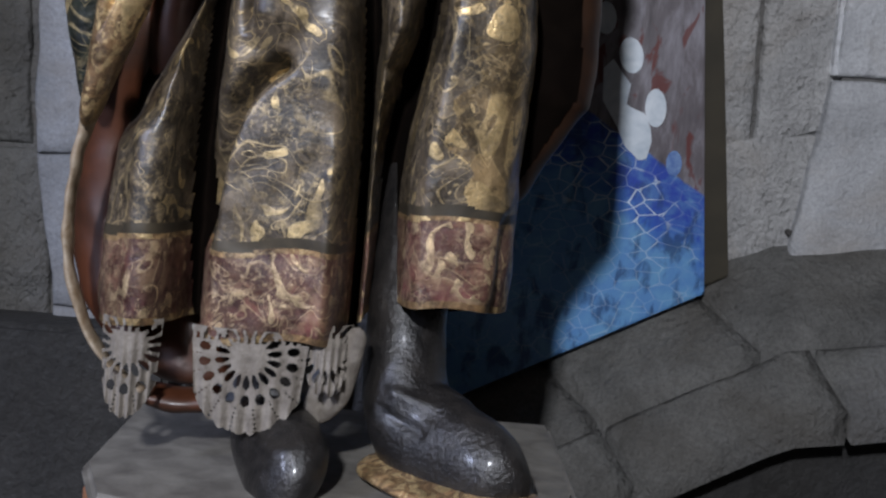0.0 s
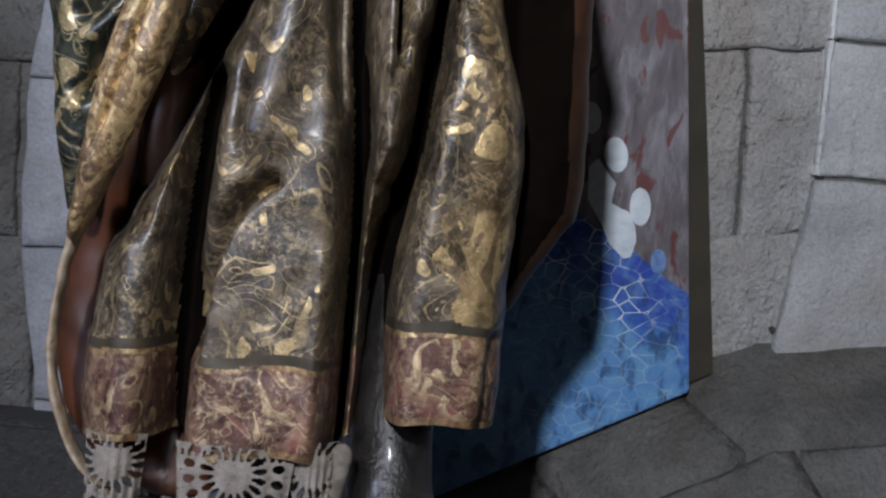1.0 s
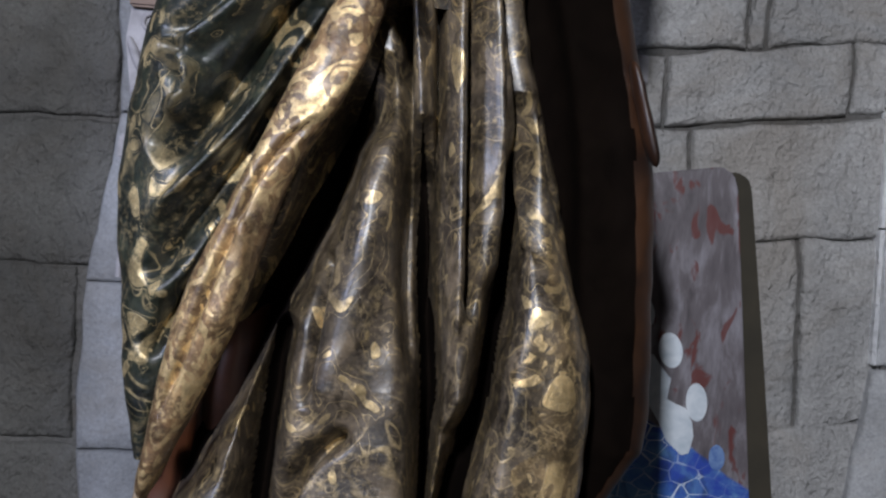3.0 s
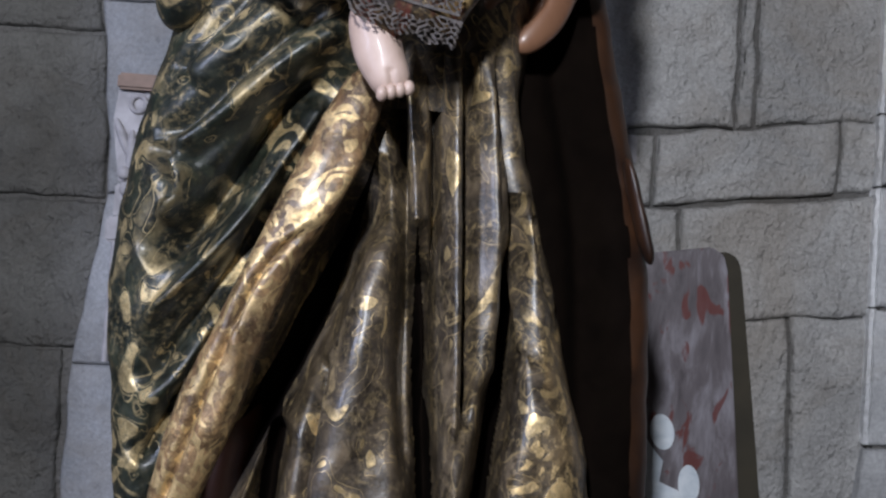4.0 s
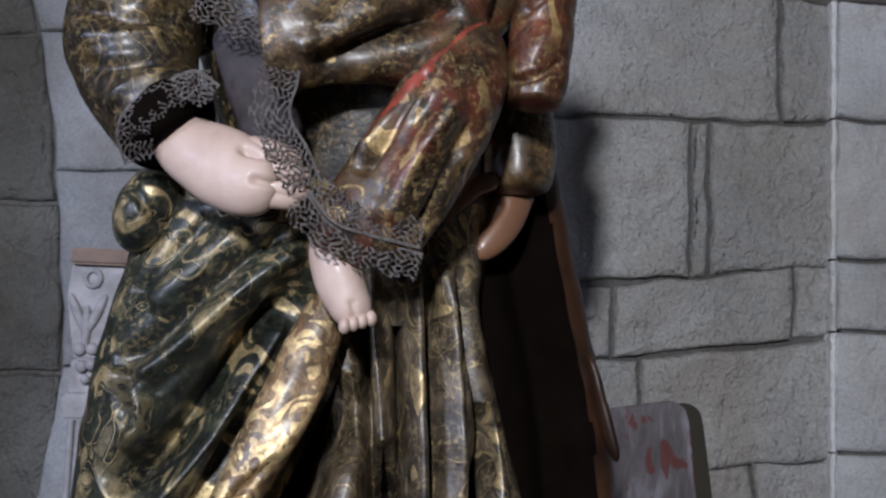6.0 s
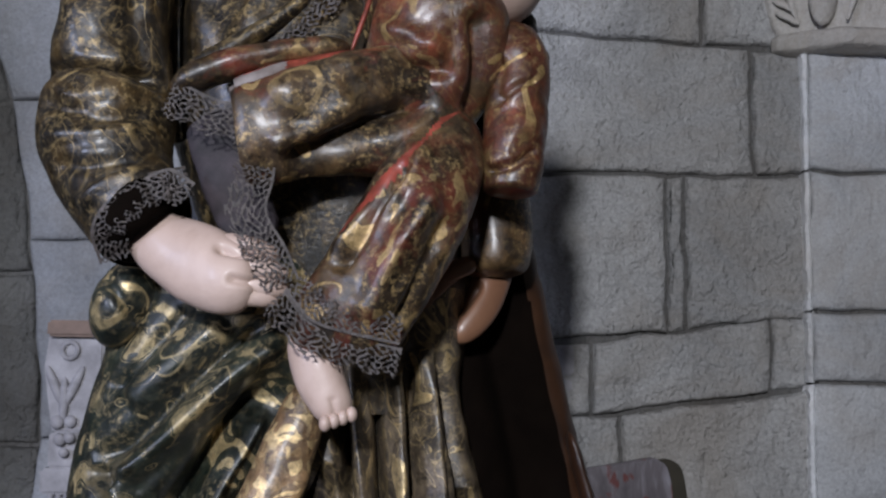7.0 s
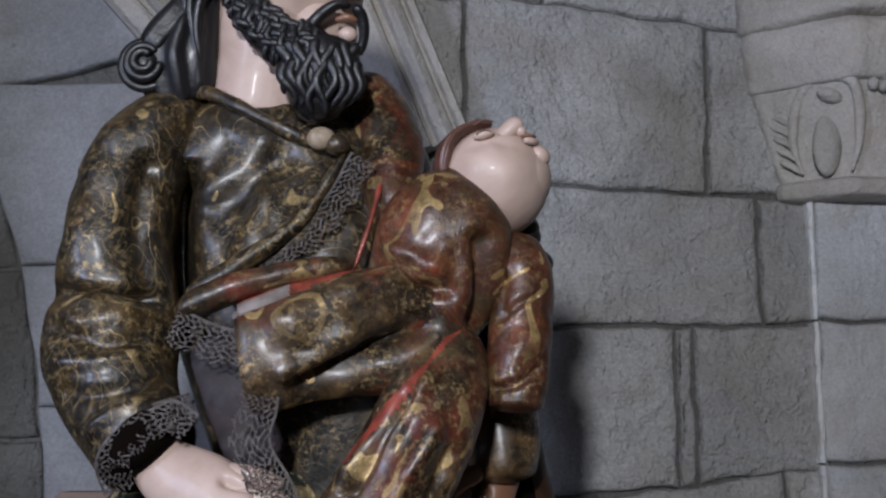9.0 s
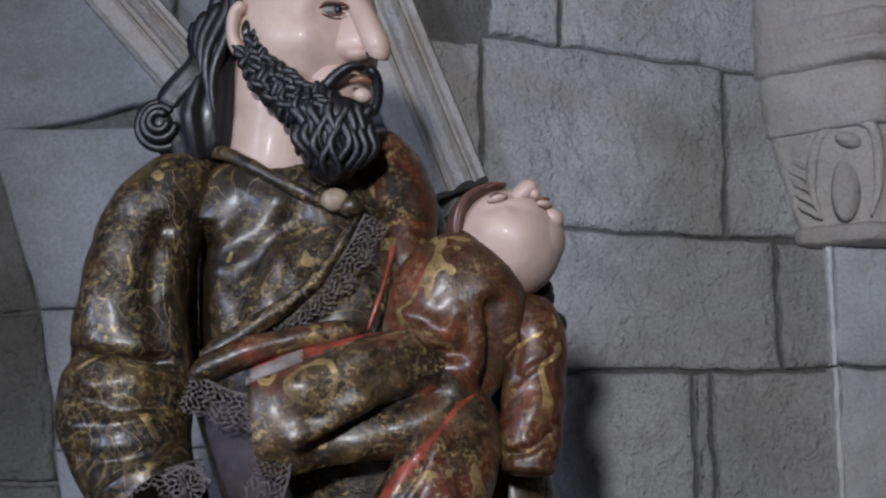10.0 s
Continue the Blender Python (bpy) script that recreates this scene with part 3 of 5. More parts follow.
# ---- painted board leaning on the wall ----
def board_material():
    """Blue painted water with a pale net of lines below, grey-brown weathered planks above, a bent white shape between."""
    n = Nodes("painted_board")
    sep = n.t.nodes.new("ShaderNodeSeparateXYZ")
    n.t.links.new(n.coord, sep.inputs[0])
    x, z = sep.outputs[0], sep.outputs[2]
    warp = n.math("MULTIPLY", n.math("SUBTRACT", n.noise(9, 3), 0.5), 0.03)
    # shore line: falls to the right
    shore = n.math("ADD", n.math("SUBTRACT", n.math("ADD", z, n.math("MULTIPLY", x, 0.62)), 0.957), warp)
    water = n.ramp(n.math("ADD", n.math("MULTIPLY", shore, 40.0), 0.5), (0.4, 1.0), (0.6, 0.0))
    deep = n.ramp(n.math("ADD", n.math("MULTIPLY", n.math("ADD", shore, 0.12), 9.0), n.math("MULTIPLY", n.noise(16, 4), 0.9)), (0.35, (0.085, 0.22, 0.46)), (0.62, (0.026, 0.10, 0.40)), (0.95, (0.016, 0.05, 0.32)))
    blot = n.ramp(n.noise(22, 5, 0.65, 0.8), (0.42, 0.0), (0.68, 0.75))
    deep = n.mix(n.math("MULTIPLY", blot, 0.7), deep, (0.16, 0.36, 0.52))
    smear = n.ramp(n.noise(30, 4, 0.6, 0.3, n.moved(1.0, 1.0, 0.45, 0, 20, 0)), (0.52, 0.0), (0.62, 0.75))
    deep = n.mix(smear, deep, (0.012, 0.04, 0.12))
    cell = n.voronoi(30, "DISTANCE_TO_EDGE", n.moved(1.0, 0.1, 1.5, 0, 32, 0))
    net = n.ramp(n.math("ADD", cell, n.math("MULTIPLY", n.noise(60, 3), 0.05)), (0.040, 0.95), (0.058, 0.0))
    net = n.math("MULTIPLY", net, n.ramp(n.noise(11, 3), (0.42, 0.1), (0.55, 1.0)))
    net = n.math("MULTIPLY", net, n.ramp(n.math("ADD", n.math("MULTIPLY", shore, 4.0), 1.0), (0.30, 0.25), (0.62, 1.0)))
    deep = n.mix(net, deep, (0.56, 0.64, 0.70))
    plank = n.ramp(n.noise(26, 5, 0.65, 0.4, n.moved(1.0, 1.0, 0.28, 0, 12, 0)), (0.3, (0.045, 0.038, 0.042)), (0.5, (0.11, 0.096, 0.105)), (0.72, (0.26, 0.25, 0.28)))
    scar = n.ramp(n.noise(24, 3, 0.5, 0.8, n.moved(1.3, 1, 0.6, 0, 15, 0)), (0.57, 0.0), (0.62, 0.85))
    plank = n.mix(scar, plank, (0.10, 0.018, 0.014))
    col = n.mix(water, plank, deep)
    n.bump(n.noise(80, 4), 0.2, 0.002)
    return n.done(col, 0.42, 0.0, 0.15)


BOARD = board_material()
# olive brown of the shadow strip beside the board
BOARD_SHADOW = simple("board_shadow_brown", (0.022, 0.018, 0.010), (0.035, 0.028, 0.016), 0.8, 12, bump=0.2)
BOARD_BLUE = simple("board_blue_paint", (0.02, 0.07, 0.28), (0.16, 0.26, 0.45), 0.5, 60)
BOARD_WHITE = simple("board_white_paint", (0.40, 0.46, 0.52), (0.58, 0.62, 0.66), 0.5, 40)
board_out = [(0.10, 0.212), (0.163, 0.246), (0.566, 0.458), (0.497, 1.10), (0.489, 1.128), (0.468, 1.140), (0.336, 1.118), (0.02, 1.08)]
board = part("painted_board", prism_bm([(x, z) for x, z in board_out], 1.496, 1.518, 0.003), BOARD, None)
tagged(board, "blue and grey painted wooden board leaning on the stone wall", "painted board")


# the board's cast shadow on the wall, built as a dark panel
part("backing", prism_bm([(0.30, 0.33), (0.50, 0.43), (0.611, 0.487), (0.566, 0.83), (0.527, 1.105), (0.520, 1.126), (0.502, 1.136), (0.30, 1.11)], 1.524, 1.551, 0.003), BOARD_SHADOW, board, "dark panel standing in for the board's cast shadow")


def painted_patch(cx, cz, rx, rz, tilt, paint=BOARD_WHITE, label="white painted patch"):
    bm = bmesh.new()
    bmesh.ops.create_circle(bm, cap_ends=True, segments=28, radius=1, matrix=pose(cx, 1.4945, cz, 90, 0, 0) @ pose(0, 0, 0, 0, 0, tilt) @ Matrix.Diagonal((rx, rz, 1, 1)))
    bmesh.ops.recalc_face_normals(bm, faces=bm.faces[:])
    return part("painted_patch", bm, paint, board, label)


painted_patch(0.405, 0.836, 0.0195, 0.029, 14)
painted_patch(0.453, 0.755, 0.0175, 0.031, 6)
painted_patch(0.358, 0.892, 0.017, 0.026, 8)
painted_patch(0.492, 0.668, 0.013, 0.021, 4, BOARD_BLUE, "blue painted patch")
bm = bmesh.new()
bm.faces.new([bm.verts.new((x, 1.4940, z)) for x, z in ((0.366, 0.760), (0.394, 0.718), (0.408, 0.690), (0.420, 0.680), (0.434, 0.668), (0.446, 0.672), (0.452, 0.700), (0.448, 0.722), (0.436, 0.745), (0.420, 0.750), (0.405, 0.757), (0.407, 0.775), (0.409, 0.790), (0.392, 0.808), (0.377, 0.828), (0.362, 0.812))])
part("painted_patch", bm, BOARD_WHITE, board, "white painted patch")


# ---- pale carved post standing behind the figure ----
def carved_bracket():
    root = tagged(new("carved_bracket"), "pale grey carved wooden bracket with brown cap fixed to the wall", "carved bracket")
    y0 = 1.47
    part("body", prism_bm([(-0.495, 1.17), (-0.42, 1.17), (-0.42, 1.325), (-0.506, 1.325), (-0.512, 1.27)], y0 + 0.008, 1.55, 0.004), PALE_WOOD, root)
    part("block", box_bm(-0.508, -0.42, y0 + 0.002, 1.55, 1.076, 1.116, 0.004), PALE_WOOD, root)
    part("neck", box_bm(-0.500, -0.42, y0 + 0.012, 1.55, 1.116, 1.17, 0.003), PALE_WOOD, root)
    for k in range(4):
        bm = bmesh.new()
        bmesh.ops.create_cone(bm, segments=14, radius1=0.0055, radius2=0.0055, depth=0.19, cap_ends=True, matrix=pose(-0.492 + 0.0125 * k, y0 + 0.010, 0.981))
        part("flute", bm, PALE_WOOD, root)
    part("back_plate", box_bm(-0.496, -0.43, y0 + 0.012, 1.55, 0.886, 1.076, 0.003), PALE_WOOD, root)
    part("cap", box_bm(-0.506, -0.405, y0 - 0.008, 1.55, 1.320, 1.346, 0.004), BROWN_WOOD, root, "brown wooden cap")
    bm = bmesh.new()
    rings = []
    for a in np.linspace(0, math.tau, 24, endpoint=False):
        rings.append([bm.verts.new((-0.472 + (0.012 + 0.004 * math.cos(b)) * math.cos(a), y0 + 0.006 + 0.004 * math.sin(b), 1.299 + (0.013 + 0.004 * math.cos(b)) * math.sin(a))) for b in np.linspace(0, math.tau, 8, endpoint=False)])
    for p, q in zip(rings, rings[1:] + rings[:1]):
        for i in range(8):
            bm.faces.new((p[i], p[(i + 1) % 8], q[(i + 1) % 8], q[i]))
    bmesh.ops.recalc_face_normals(bm, faces=bm.faces[:])
    part("ring", bm, PALE_WOOD, root)
    for x, z, r in ((-0.486, 1.187, 0.011), (-0.466, 1.188, 0.010), (-0.481, 1.160, 0.010), (-0.466, 1.163, 0.009), (-0.474, 1.140, 0.008)):
        bm = bmesh.new()
        bmesh.ops.create_uvsphere(bm, u_segments=14, v_segments=8, radius=r, matrix=pose(x, y0 + 0.004, z) @ Matrix.Diagonal((1, 0.7, 1, 1)))
        part("knob", bm, PALE_WOOD, root)
    for x, z, a in ((-0.492, 1.242, -24), (-0.464, 1.242, 24), (-0.478, 1.222, 0)):
        bm = bmesh.new()
        bmesh.ops.create_uvsphere(bm, u_segments=12, v_segments=8, radius=1, matrix=pose(x, y0 + 0.006, z, 0, a, 0) @ Matrix.Diagonal((0.008, 0.006, 0.036, 1)))
        part("leaf", bm, PALE_WOOD, root)


carved_bracket()


# ---- pedestal ----
def pedestal_thing():
    root = tagged(new("pedestal"), "low painted stone pedestal with grey top and red chipped sides", "pedestal")
    out = [(-0.262, 0.84), (-0.225, 0.74), (-0.10, 0.69), (0.13, 0.69), (0.26, 0.75), (0.285, 0.86), (0.285, 1.16), (-0.262, 1.16)]
    def slab(z0, z1, grow, bev):
        bm = bmesh.new()
        f = bm.faces.new([bm.verts.new((x * (1 + grow), y + (y - 0.93) * grow, z0)) for x, y in out])
        ex = bmesh.ops.extrude_face_region(bm, geom=[f])
        bmesh.ops.translate(bm, vec=(0, 0, z1 - z0), verts=[g for g in ex["geom"] if isinstance(g, bmesh.types.BMVert)])
        bmesh.ops.recalc_face_normals(bm, faces=bm.faces[:])
        bmesh.ops.bevel(bm, geom=bm.edges[:], offset=bev, segments=3, affect="EDGES")
        return bm
    part("body", slab(0.0, 0.285, 0.0, 0.008), PLINTH_SIDE, root, "red painted chipped side")
    part("top", slab(0.285, 0.304, 0.008, 0.008), PLINTH_TOP, root, "grey painted worn top")


pedestal_thing()


# ---- the statue: one mesh, modelled from lofts with carved folds ----
SV, SF, SM = [], [], []
COUNT = [0]


def along(X, Z, pts):
    """Distance in the x, z plane to a polyline, and how far along it (0 to 1)."""
    p = smooth_rows(pts, 6 * len(pts)) if len(pts) > 2 else np.array(pts, float)
    best, where = np.full(X.shape, 9.0), np.zeros(X.shape)
    for k in range(len(p) - 1):
        ax, az = p[k]
        dx, dz = p[k + 1] - p[k]
        u = np.clip(((X - ax) * dx + (Z - az) * dz) / (dx * dx + dz * dz + 1e-12), 0, 1)
        d = np.hypot(X - ax - u * dx, Z - az - u * dz)
        hit = d < best
        best = np.where(hit, d, best)
        where = np.where(hit, (k + u) / (len(p) - 1), where)
    return best, where


def carve(P, N, strokes):
    """Push the front of a surface out (folds) or in (valleys) along strokes: (points, width, height)."""
    face = np.clip(-N[..., 1] * 1.6, 0, 1)
    h, deep = np.zeros(P.shape[:-1]), np.zeros(P.shape[:-1])
    for pts, w, amount in strokes:
        d, s = along(P[..., 0], P[..., 2], pts)
        long = np.hypot(np.diff([p[0] for p in pts]), np.diff([p[1] for p in pts])).sum()
        one = amount * np.exp(-(d / w) ** 2) * (np.clip(np.minimum(s, 1 - s) * 9, 0, 1) if long > 5 * w else 1.0)
        if amount < -0.06:
            deep = np.minimum(deep, one)
        else:
            h += one
    out = P + N * (h * face)[..., None]
    out[..., 1] -= deep * face
    return out


def wobble(P, N, scale, amount):
    q = P * scale
    h = np.sin(q[..., 0] * 1.7 + 2.1 * np.sin(q[..., 2] * 0.9)) * np.cos(q[..., 2] * 1.3 + 1.7 * np.sin(q[..., 0] * 1.1 + q[..., 1]))
    return P + N * (h * amount)[..., None]


def normals(P, closed):
    du = (np.roll(P, -1, 1) - np.roll(P, 1, 1)) if closed else np.gradient(P, axis=1)
    n = np.cross(du, np.gradient(P, axis=0))
    return n / (np.linalg.norm(n, axis=-1, keepdims=True) + 1e-9)


def add_grid(P, mat, closed=True, keep=None, before=None):
    """Add a grid of points to the statue; mat is a slot name or a function of face centres giving slots."""
    nv, nu = P.shape[:2]
    base = COUNT[0]
    SV.append(P.reshape(-1, 3))
    COUNT[0] += nv * nu
    j, i = np.meshgrid(np.arange(nv - 1), np.arange(nu if closed else nu - 1), indexing="ij")
    i2 = (i + 1) % nu
    f = np.stack([j * nu + i, j * nu + i2, (j + 1) * nu + i2, (j + 1) * nu + i], -1)
    c = P.reshape(-1, 3)[f].mean(2)
    m = np.full(f.shape[:2], SLOT[mat]) if isinstance(mat, str) else mat(c if before is None else before.reshape(-1, 3)[f].mean(2))
    ok = np.ones(f.shape[:2], bool) if keep is None else keep(c, j / (nv - 1), i / max(1, nu - 1))
    SF.append(f[ok] + base)
    SM.append(m[ok])


def pick(*rules, other):
    """A slot per face: the first rule (condition of x, y, z; slot name) that holds."""
    def slots(c):
        x, y, z = c[..., 0], c[..., 1], c[..., 2]
        out = np.full(x.shape, SLOT[other])
        for test, name in reversed(rules):
            out = np.where(test(x, y, z), SLOT[name], out)
        return out
    return slots


def body(rows, mat, strokes=(), nu=220, nv=260, power=2.0, hem=None, rough=0.0015):
    """An upright loft; rows (z, centre x, centre y, half width, half depth), top first."""
    r = smooth_rows(rows, nv)
    a = np.linspace(0, 2 * np.pi, nu, endpoint=False)
    s, c = np.sin(a), np.cos(a)
    sx, cy = s, np.sign(c) * np.clip(1 - np.abs(s) ** power, 0, 1) ** (1 / power)
    P = np.stack([r[:, 1:2] + r[:, 3:4] * sx, r[:, 2:3] - r[:, 4:5] * cy, np.repeat(r[:, 0:1], nu, 1)], -1)
    if hem is not None:
        z0, z1 = r[-1, 0], r[0, 0]
        low = hem(P[..., 0])
        k = np.clip((P[..., 2] - z0) / (0.35 * (z1 - z0)), 0, 1)
        P[..., 2] += (low - z0) * (1 - k)
    N = np.stack([np.repeat(s[None], nv, 0), -np.repeat(c[None], nv, 0), np.zeros((nv, nu))], -1)
    Q = P
    P = carve(P, N, strokes)
    P = wobble(P, N, 38, rough)
    add_grid(P[:, ::-1], mat, before=np.ascontiguousarray(Q[:, ::-1]))
    return P


def tube(rows, mat, strokes=(), nu=64, nv=90, ends=(0.15, 0.15), rough=0.001, front=(0, -1, 0), waves=0, depth=0.0):
    """A loft along a path; rows (x, y, z, half width, half depth). ends: how much of the length rounds off."""
    r = smooth_rows(rows, nv)
    c = r[:, :3]
    T = np.gradient(c, axis=0)
    T /= np.linalg.norm(T, axis=1, keepdims=True)
    B = np.array(front, float) - T * (T @ np.array(front, float))[:, None]
    B /= np.linalg.norm(B, axis=1, keepdims=True)
    S = np.cross(T, B)
    s = np.linspace(0, 1, nv)
    e = np.ones(nv)
    if ends[0]:
        e = np.minimum(e, np.sqrt(np.clip(1 - (1 - np.clip(s / ends[0], 0, 1)) ** 2, 0.0001, 1)))
    if ends[1]:
        e = np.minimum(e, np.sqrt(np.clip(1 - (1 - np.clip((1 - s) / ends[1], 0, 1)) ** 2, 0.0001, 1)))
    a = np.linspace(0, 2 * np.pi, nu, endpoint=False)
    w = 1 + depth * np.cos(a * waves) if waves else np.ones(nu)
    ca, sa = np.cos(a) * w, np.sin(a) * w
    N = S[:, None] * ca[None, :, None] + B[:, None] * sa[None, :, None]
    P = c[:, None] + S[:, None] * (r[:, 3] * e)[:, None, None] * ca[None, :, None] + B[:, None] * (r[:, 4] * e)[:, None, None] * sa[None, :, None]
    P = carve(P, N, strokes)
    if rough:
        P = wobble(P, N, 45, rough)
    add_grid(P, mat)
    return P


def ball(x, y, z, rx, ry, rz, mat, strokes=(), tilt=0.0, nu=72, nv=56):
    """An egg shape, tilted in the x, z plane, then carved."""
    v = np.linspace(0.001, np.pi - 0.001, nv)[:, None]
    a = np.linspace(0, 2 * np.pi, nu, endpoint=False)[None]
    N = np.stack([np.sin(v) * np.cos(a), np.sin(v) * np.sin(a), np.cos(v) * np.ones_like(a)], -1)
    P = N * np.array([rx, ry, rz])
    t = radians(tilt)
    R = np.array([[math.cos(t), 0, math.sin(t)], [0, 1, 0], [-math.sin(t), 0, math.cos(t)]])
    P, N = P @ R.T + np.array([x, y, z]), N @ R.T
    P = carve(P, N, strokes)
    add_grid(P[::-1], mat)


def lace(path, width, y, mat, cell=0.011, out=0.0, n=None, scallop=0.006, curve=0.0):
    """A pierced ribbon along a path in x, z, hanging below it: rosettes of holes and a scalloped edge, in two layers."""
    p = smooth_rows(path, n or 60 * len(path))
    T = np.gradient(p, axis=0)
    T /= np.linalg.norm(T, axis=1, keepdims=True)
    D = np.stack([T[:, 1], -T[:, 0]], -1)
    s = np.concatenate([[0], np.cumsum(np.linalg.norm(np.diff(p, axis=0), axis=1))])
    m = max(8, int(width / 0.0011))
    v = np.linspace(0, 1, m)
    edge = width + scallop * np.abs(np.sin(s * np.pi / (2.2 * cell)))
    for layer in (0.0, 0.0014):
        X = p[:, 0:1] + D[:, 0:1] * edge[:, None] * v[None]
        Z = p[:, 1:2] + D[:, 1:2] * edge[:, None] * v[None]
        Y = y + layer - out * v[None] + curve * (s[:, None] / s[-1] - 0.5) ** 2 + 0.0016 * np.sin(s[:, None] * 420) * v[None]
        P = np.stack([X, np.broadcast_to(Y, X.shape), Z], -1)
        S, Wd = np.broadcast_to(s[:, None], X.shape), edge[:, None] * v[None]
        def keep(c, jj, ii, S=S, Wd=Wd):
            a, b = S[:-1, :-1], Wd[:-1, :-1]
            f = np.sin(6.283 * a / cell + 1.6 * np.sin(b * 330 + 1.0) + 0.8 * np.sin(a * 90)) * np.sin(6.283 * b / (cell * 0.8) + 1.5 * np.sin(a * 260) + 0.7)
            hole = (f > 0.16) | (f < -0.42)
            return ~(hole & (b > 0.002))
        add_grid(P, mat, closed=False, keep=keep)


def folds(seed, centre, span, heading, count, length, w, h):
    """Irregular carved folds round a centre in x, z: alternately ridge and hollow, along a heading in degrees."""
    r = random.Random(seed)
    out = []
    for k in range(count):
        a = radians(heading + r.uniform(-16, 16))
        across = (k / max(1, count - 1) - 0.5) * span + r.uniform(-0.1, 0.1) * span / count
        along_by = r.uniform(-0.5, 0.5) * length * 0.5
        cx = centre[0] - math.sin(a) * across + math.cos(a) * along_by
        cz = centre[1] + math.cos(a) * across + math.sin(a) * along_by
        n = length * r.uniform(0.6, 1.1) / 2
        bend = r.uniform(-0.12, 0.12) * length
        out.append(([(cx - math.cos(a) * n, cz - math.sin(a) * n), (cx - math.sin(a) * bend, cz + math.cos(a) * bend), (cx + math.cos(a) * n, cz + math.sin(a) * n)], 1.3 * w * r.uniform(0.7, 1.3), 0.45 * h * (1 if k % 2 else -1) * r.uniform(0.6, 1.2)))
    return out


# gown: three hanging panels parted by deep valleys, a bordered hem
def gown_hem(x):
    return 0.456 + 0.046 * np.clip((x - 0.015) / 0.05, 0, 1) - 0.006 * np.sin(x * 40)


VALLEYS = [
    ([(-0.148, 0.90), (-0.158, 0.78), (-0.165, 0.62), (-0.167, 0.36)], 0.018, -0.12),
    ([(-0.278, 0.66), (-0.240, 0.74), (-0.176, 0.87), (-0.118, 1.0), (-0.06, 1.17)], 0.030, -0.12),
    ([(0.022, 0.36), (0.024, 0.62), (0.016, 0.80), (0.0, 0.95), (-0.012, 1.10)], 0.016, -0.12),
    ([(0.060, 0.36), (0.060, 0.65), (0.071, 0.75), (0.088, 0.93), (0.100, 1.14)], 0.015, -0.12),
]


# valley floors get the near-black colour as painted fold shade
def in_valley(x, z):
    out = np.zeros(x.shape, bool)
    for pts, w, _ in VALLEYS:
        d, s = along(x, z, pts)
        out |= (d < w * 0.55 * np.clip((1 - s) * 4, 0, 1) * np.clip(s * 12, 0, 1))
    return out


GOWN = [
    *VALLEYS,
    ([(0.042, 0.42), (0.043, 0.62), (0.045, 0.80)], 0.026, -0.045),
    ([(-0.060, 0.762), (-0.100, 0.735), (-0.124, 0.698), (-0.142, 0.63), (-0.150, 0.54)], 0.0095, -0.046),
    ([(-0.100, 0.95), (-0.107, 0.87), (-0.110, 0.78)], 0.006, -0.022),
    ([(-0.052, 1.10), (-0.062, 0.93), (-0.092, 0.765)], 0.024, 0.022),
    ([(-0.030, 0.85), (-0.03, 0.44)], 0.05, 0.009),
    ([(-0.215, 0.70), (-0.213, 0.44)], 0.018, 0.012),
    ([(-0.010, 0.70), (-0.016, 0.44)], 0.010, 0.008),
    ([(0.140, 0.95), (0.165, 0.80), (0.160, 0.62), (0.150, 0.47)], 0.035, 0.018),
    ([(0.172, 0.62), (0.168, 0.44)], 0.010, -0.012),
    ([(-0.050, 1.30), (-0.028, 1.07), (-0.018, 0.92), (-0.005, 0.82)], 0.0060, -0.042),
    ([(-0.034, 1.30), (-0.010, 1.07), (-0.004, 0.92)], 0.007, 0.018),
    ([(-0.006, 1.30), (0.012, 1.04), (0.014, 0.88)], 0.0065, -0.042),
    ([(0.012, 1.30), (0.030, 1.02), (0.036, 0.85)], 0.009, 0.020),
    ([(0.030, 1.30), (0.048, 1.02), (0.056, 0.88)], 0.0058, -0.034),
    ([(0.046, 1.30), (0.070, 1.05), (0.072, 0.92)], 0.008, 0.016),
    ([(0.064, 1.30), (0.112, 1.05), (0.128, 0.95)], 0.0065, -0.026),
    ([(0.118, 1.12), (0.140, 1.03)], 0.004, -0.014),
]


def gown_height(x, z):
    return z - gown_hem(x)


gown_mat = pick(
    (lambda x, y, z: in_valley(x, z) & (y < 1.0), "dark_inside_shade"),
    (lambda x, y, z: gown_height(x, z) < 0.008, "gilded_lining"),
    (lambda x, y, z: (gown_height(x, z) < 0.095) , "hem_border"),
    (lambda x, y, z: (gown_height(x, z) < 0.101) , "gilded_lining"),
    (lambda x, y, z: (gown_height(x, z) < 0.112), "hem_stripe"),
    (lambda x, y, z: x + 0.012 * np.sin(z * 47) + 0.006 * np.sin(z * 131) > 0.118 + 0.35 * np.clip(z - 0.9, 0, 1), "robe_gold_side"),
    other="robe_brocade")
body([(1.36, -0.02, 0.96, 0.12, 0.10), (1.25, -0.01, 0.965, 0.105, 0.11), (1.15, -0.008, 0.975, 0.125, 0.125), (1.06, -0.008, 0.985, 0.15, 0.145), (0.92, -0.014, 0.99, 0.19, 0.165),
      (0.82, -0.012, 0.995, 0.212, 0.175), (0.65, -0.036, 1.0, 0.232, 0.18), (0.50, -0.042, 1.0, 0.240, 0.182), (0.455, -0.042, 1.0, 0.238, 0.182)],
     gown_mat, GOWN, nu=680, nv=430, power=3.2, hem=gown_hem)
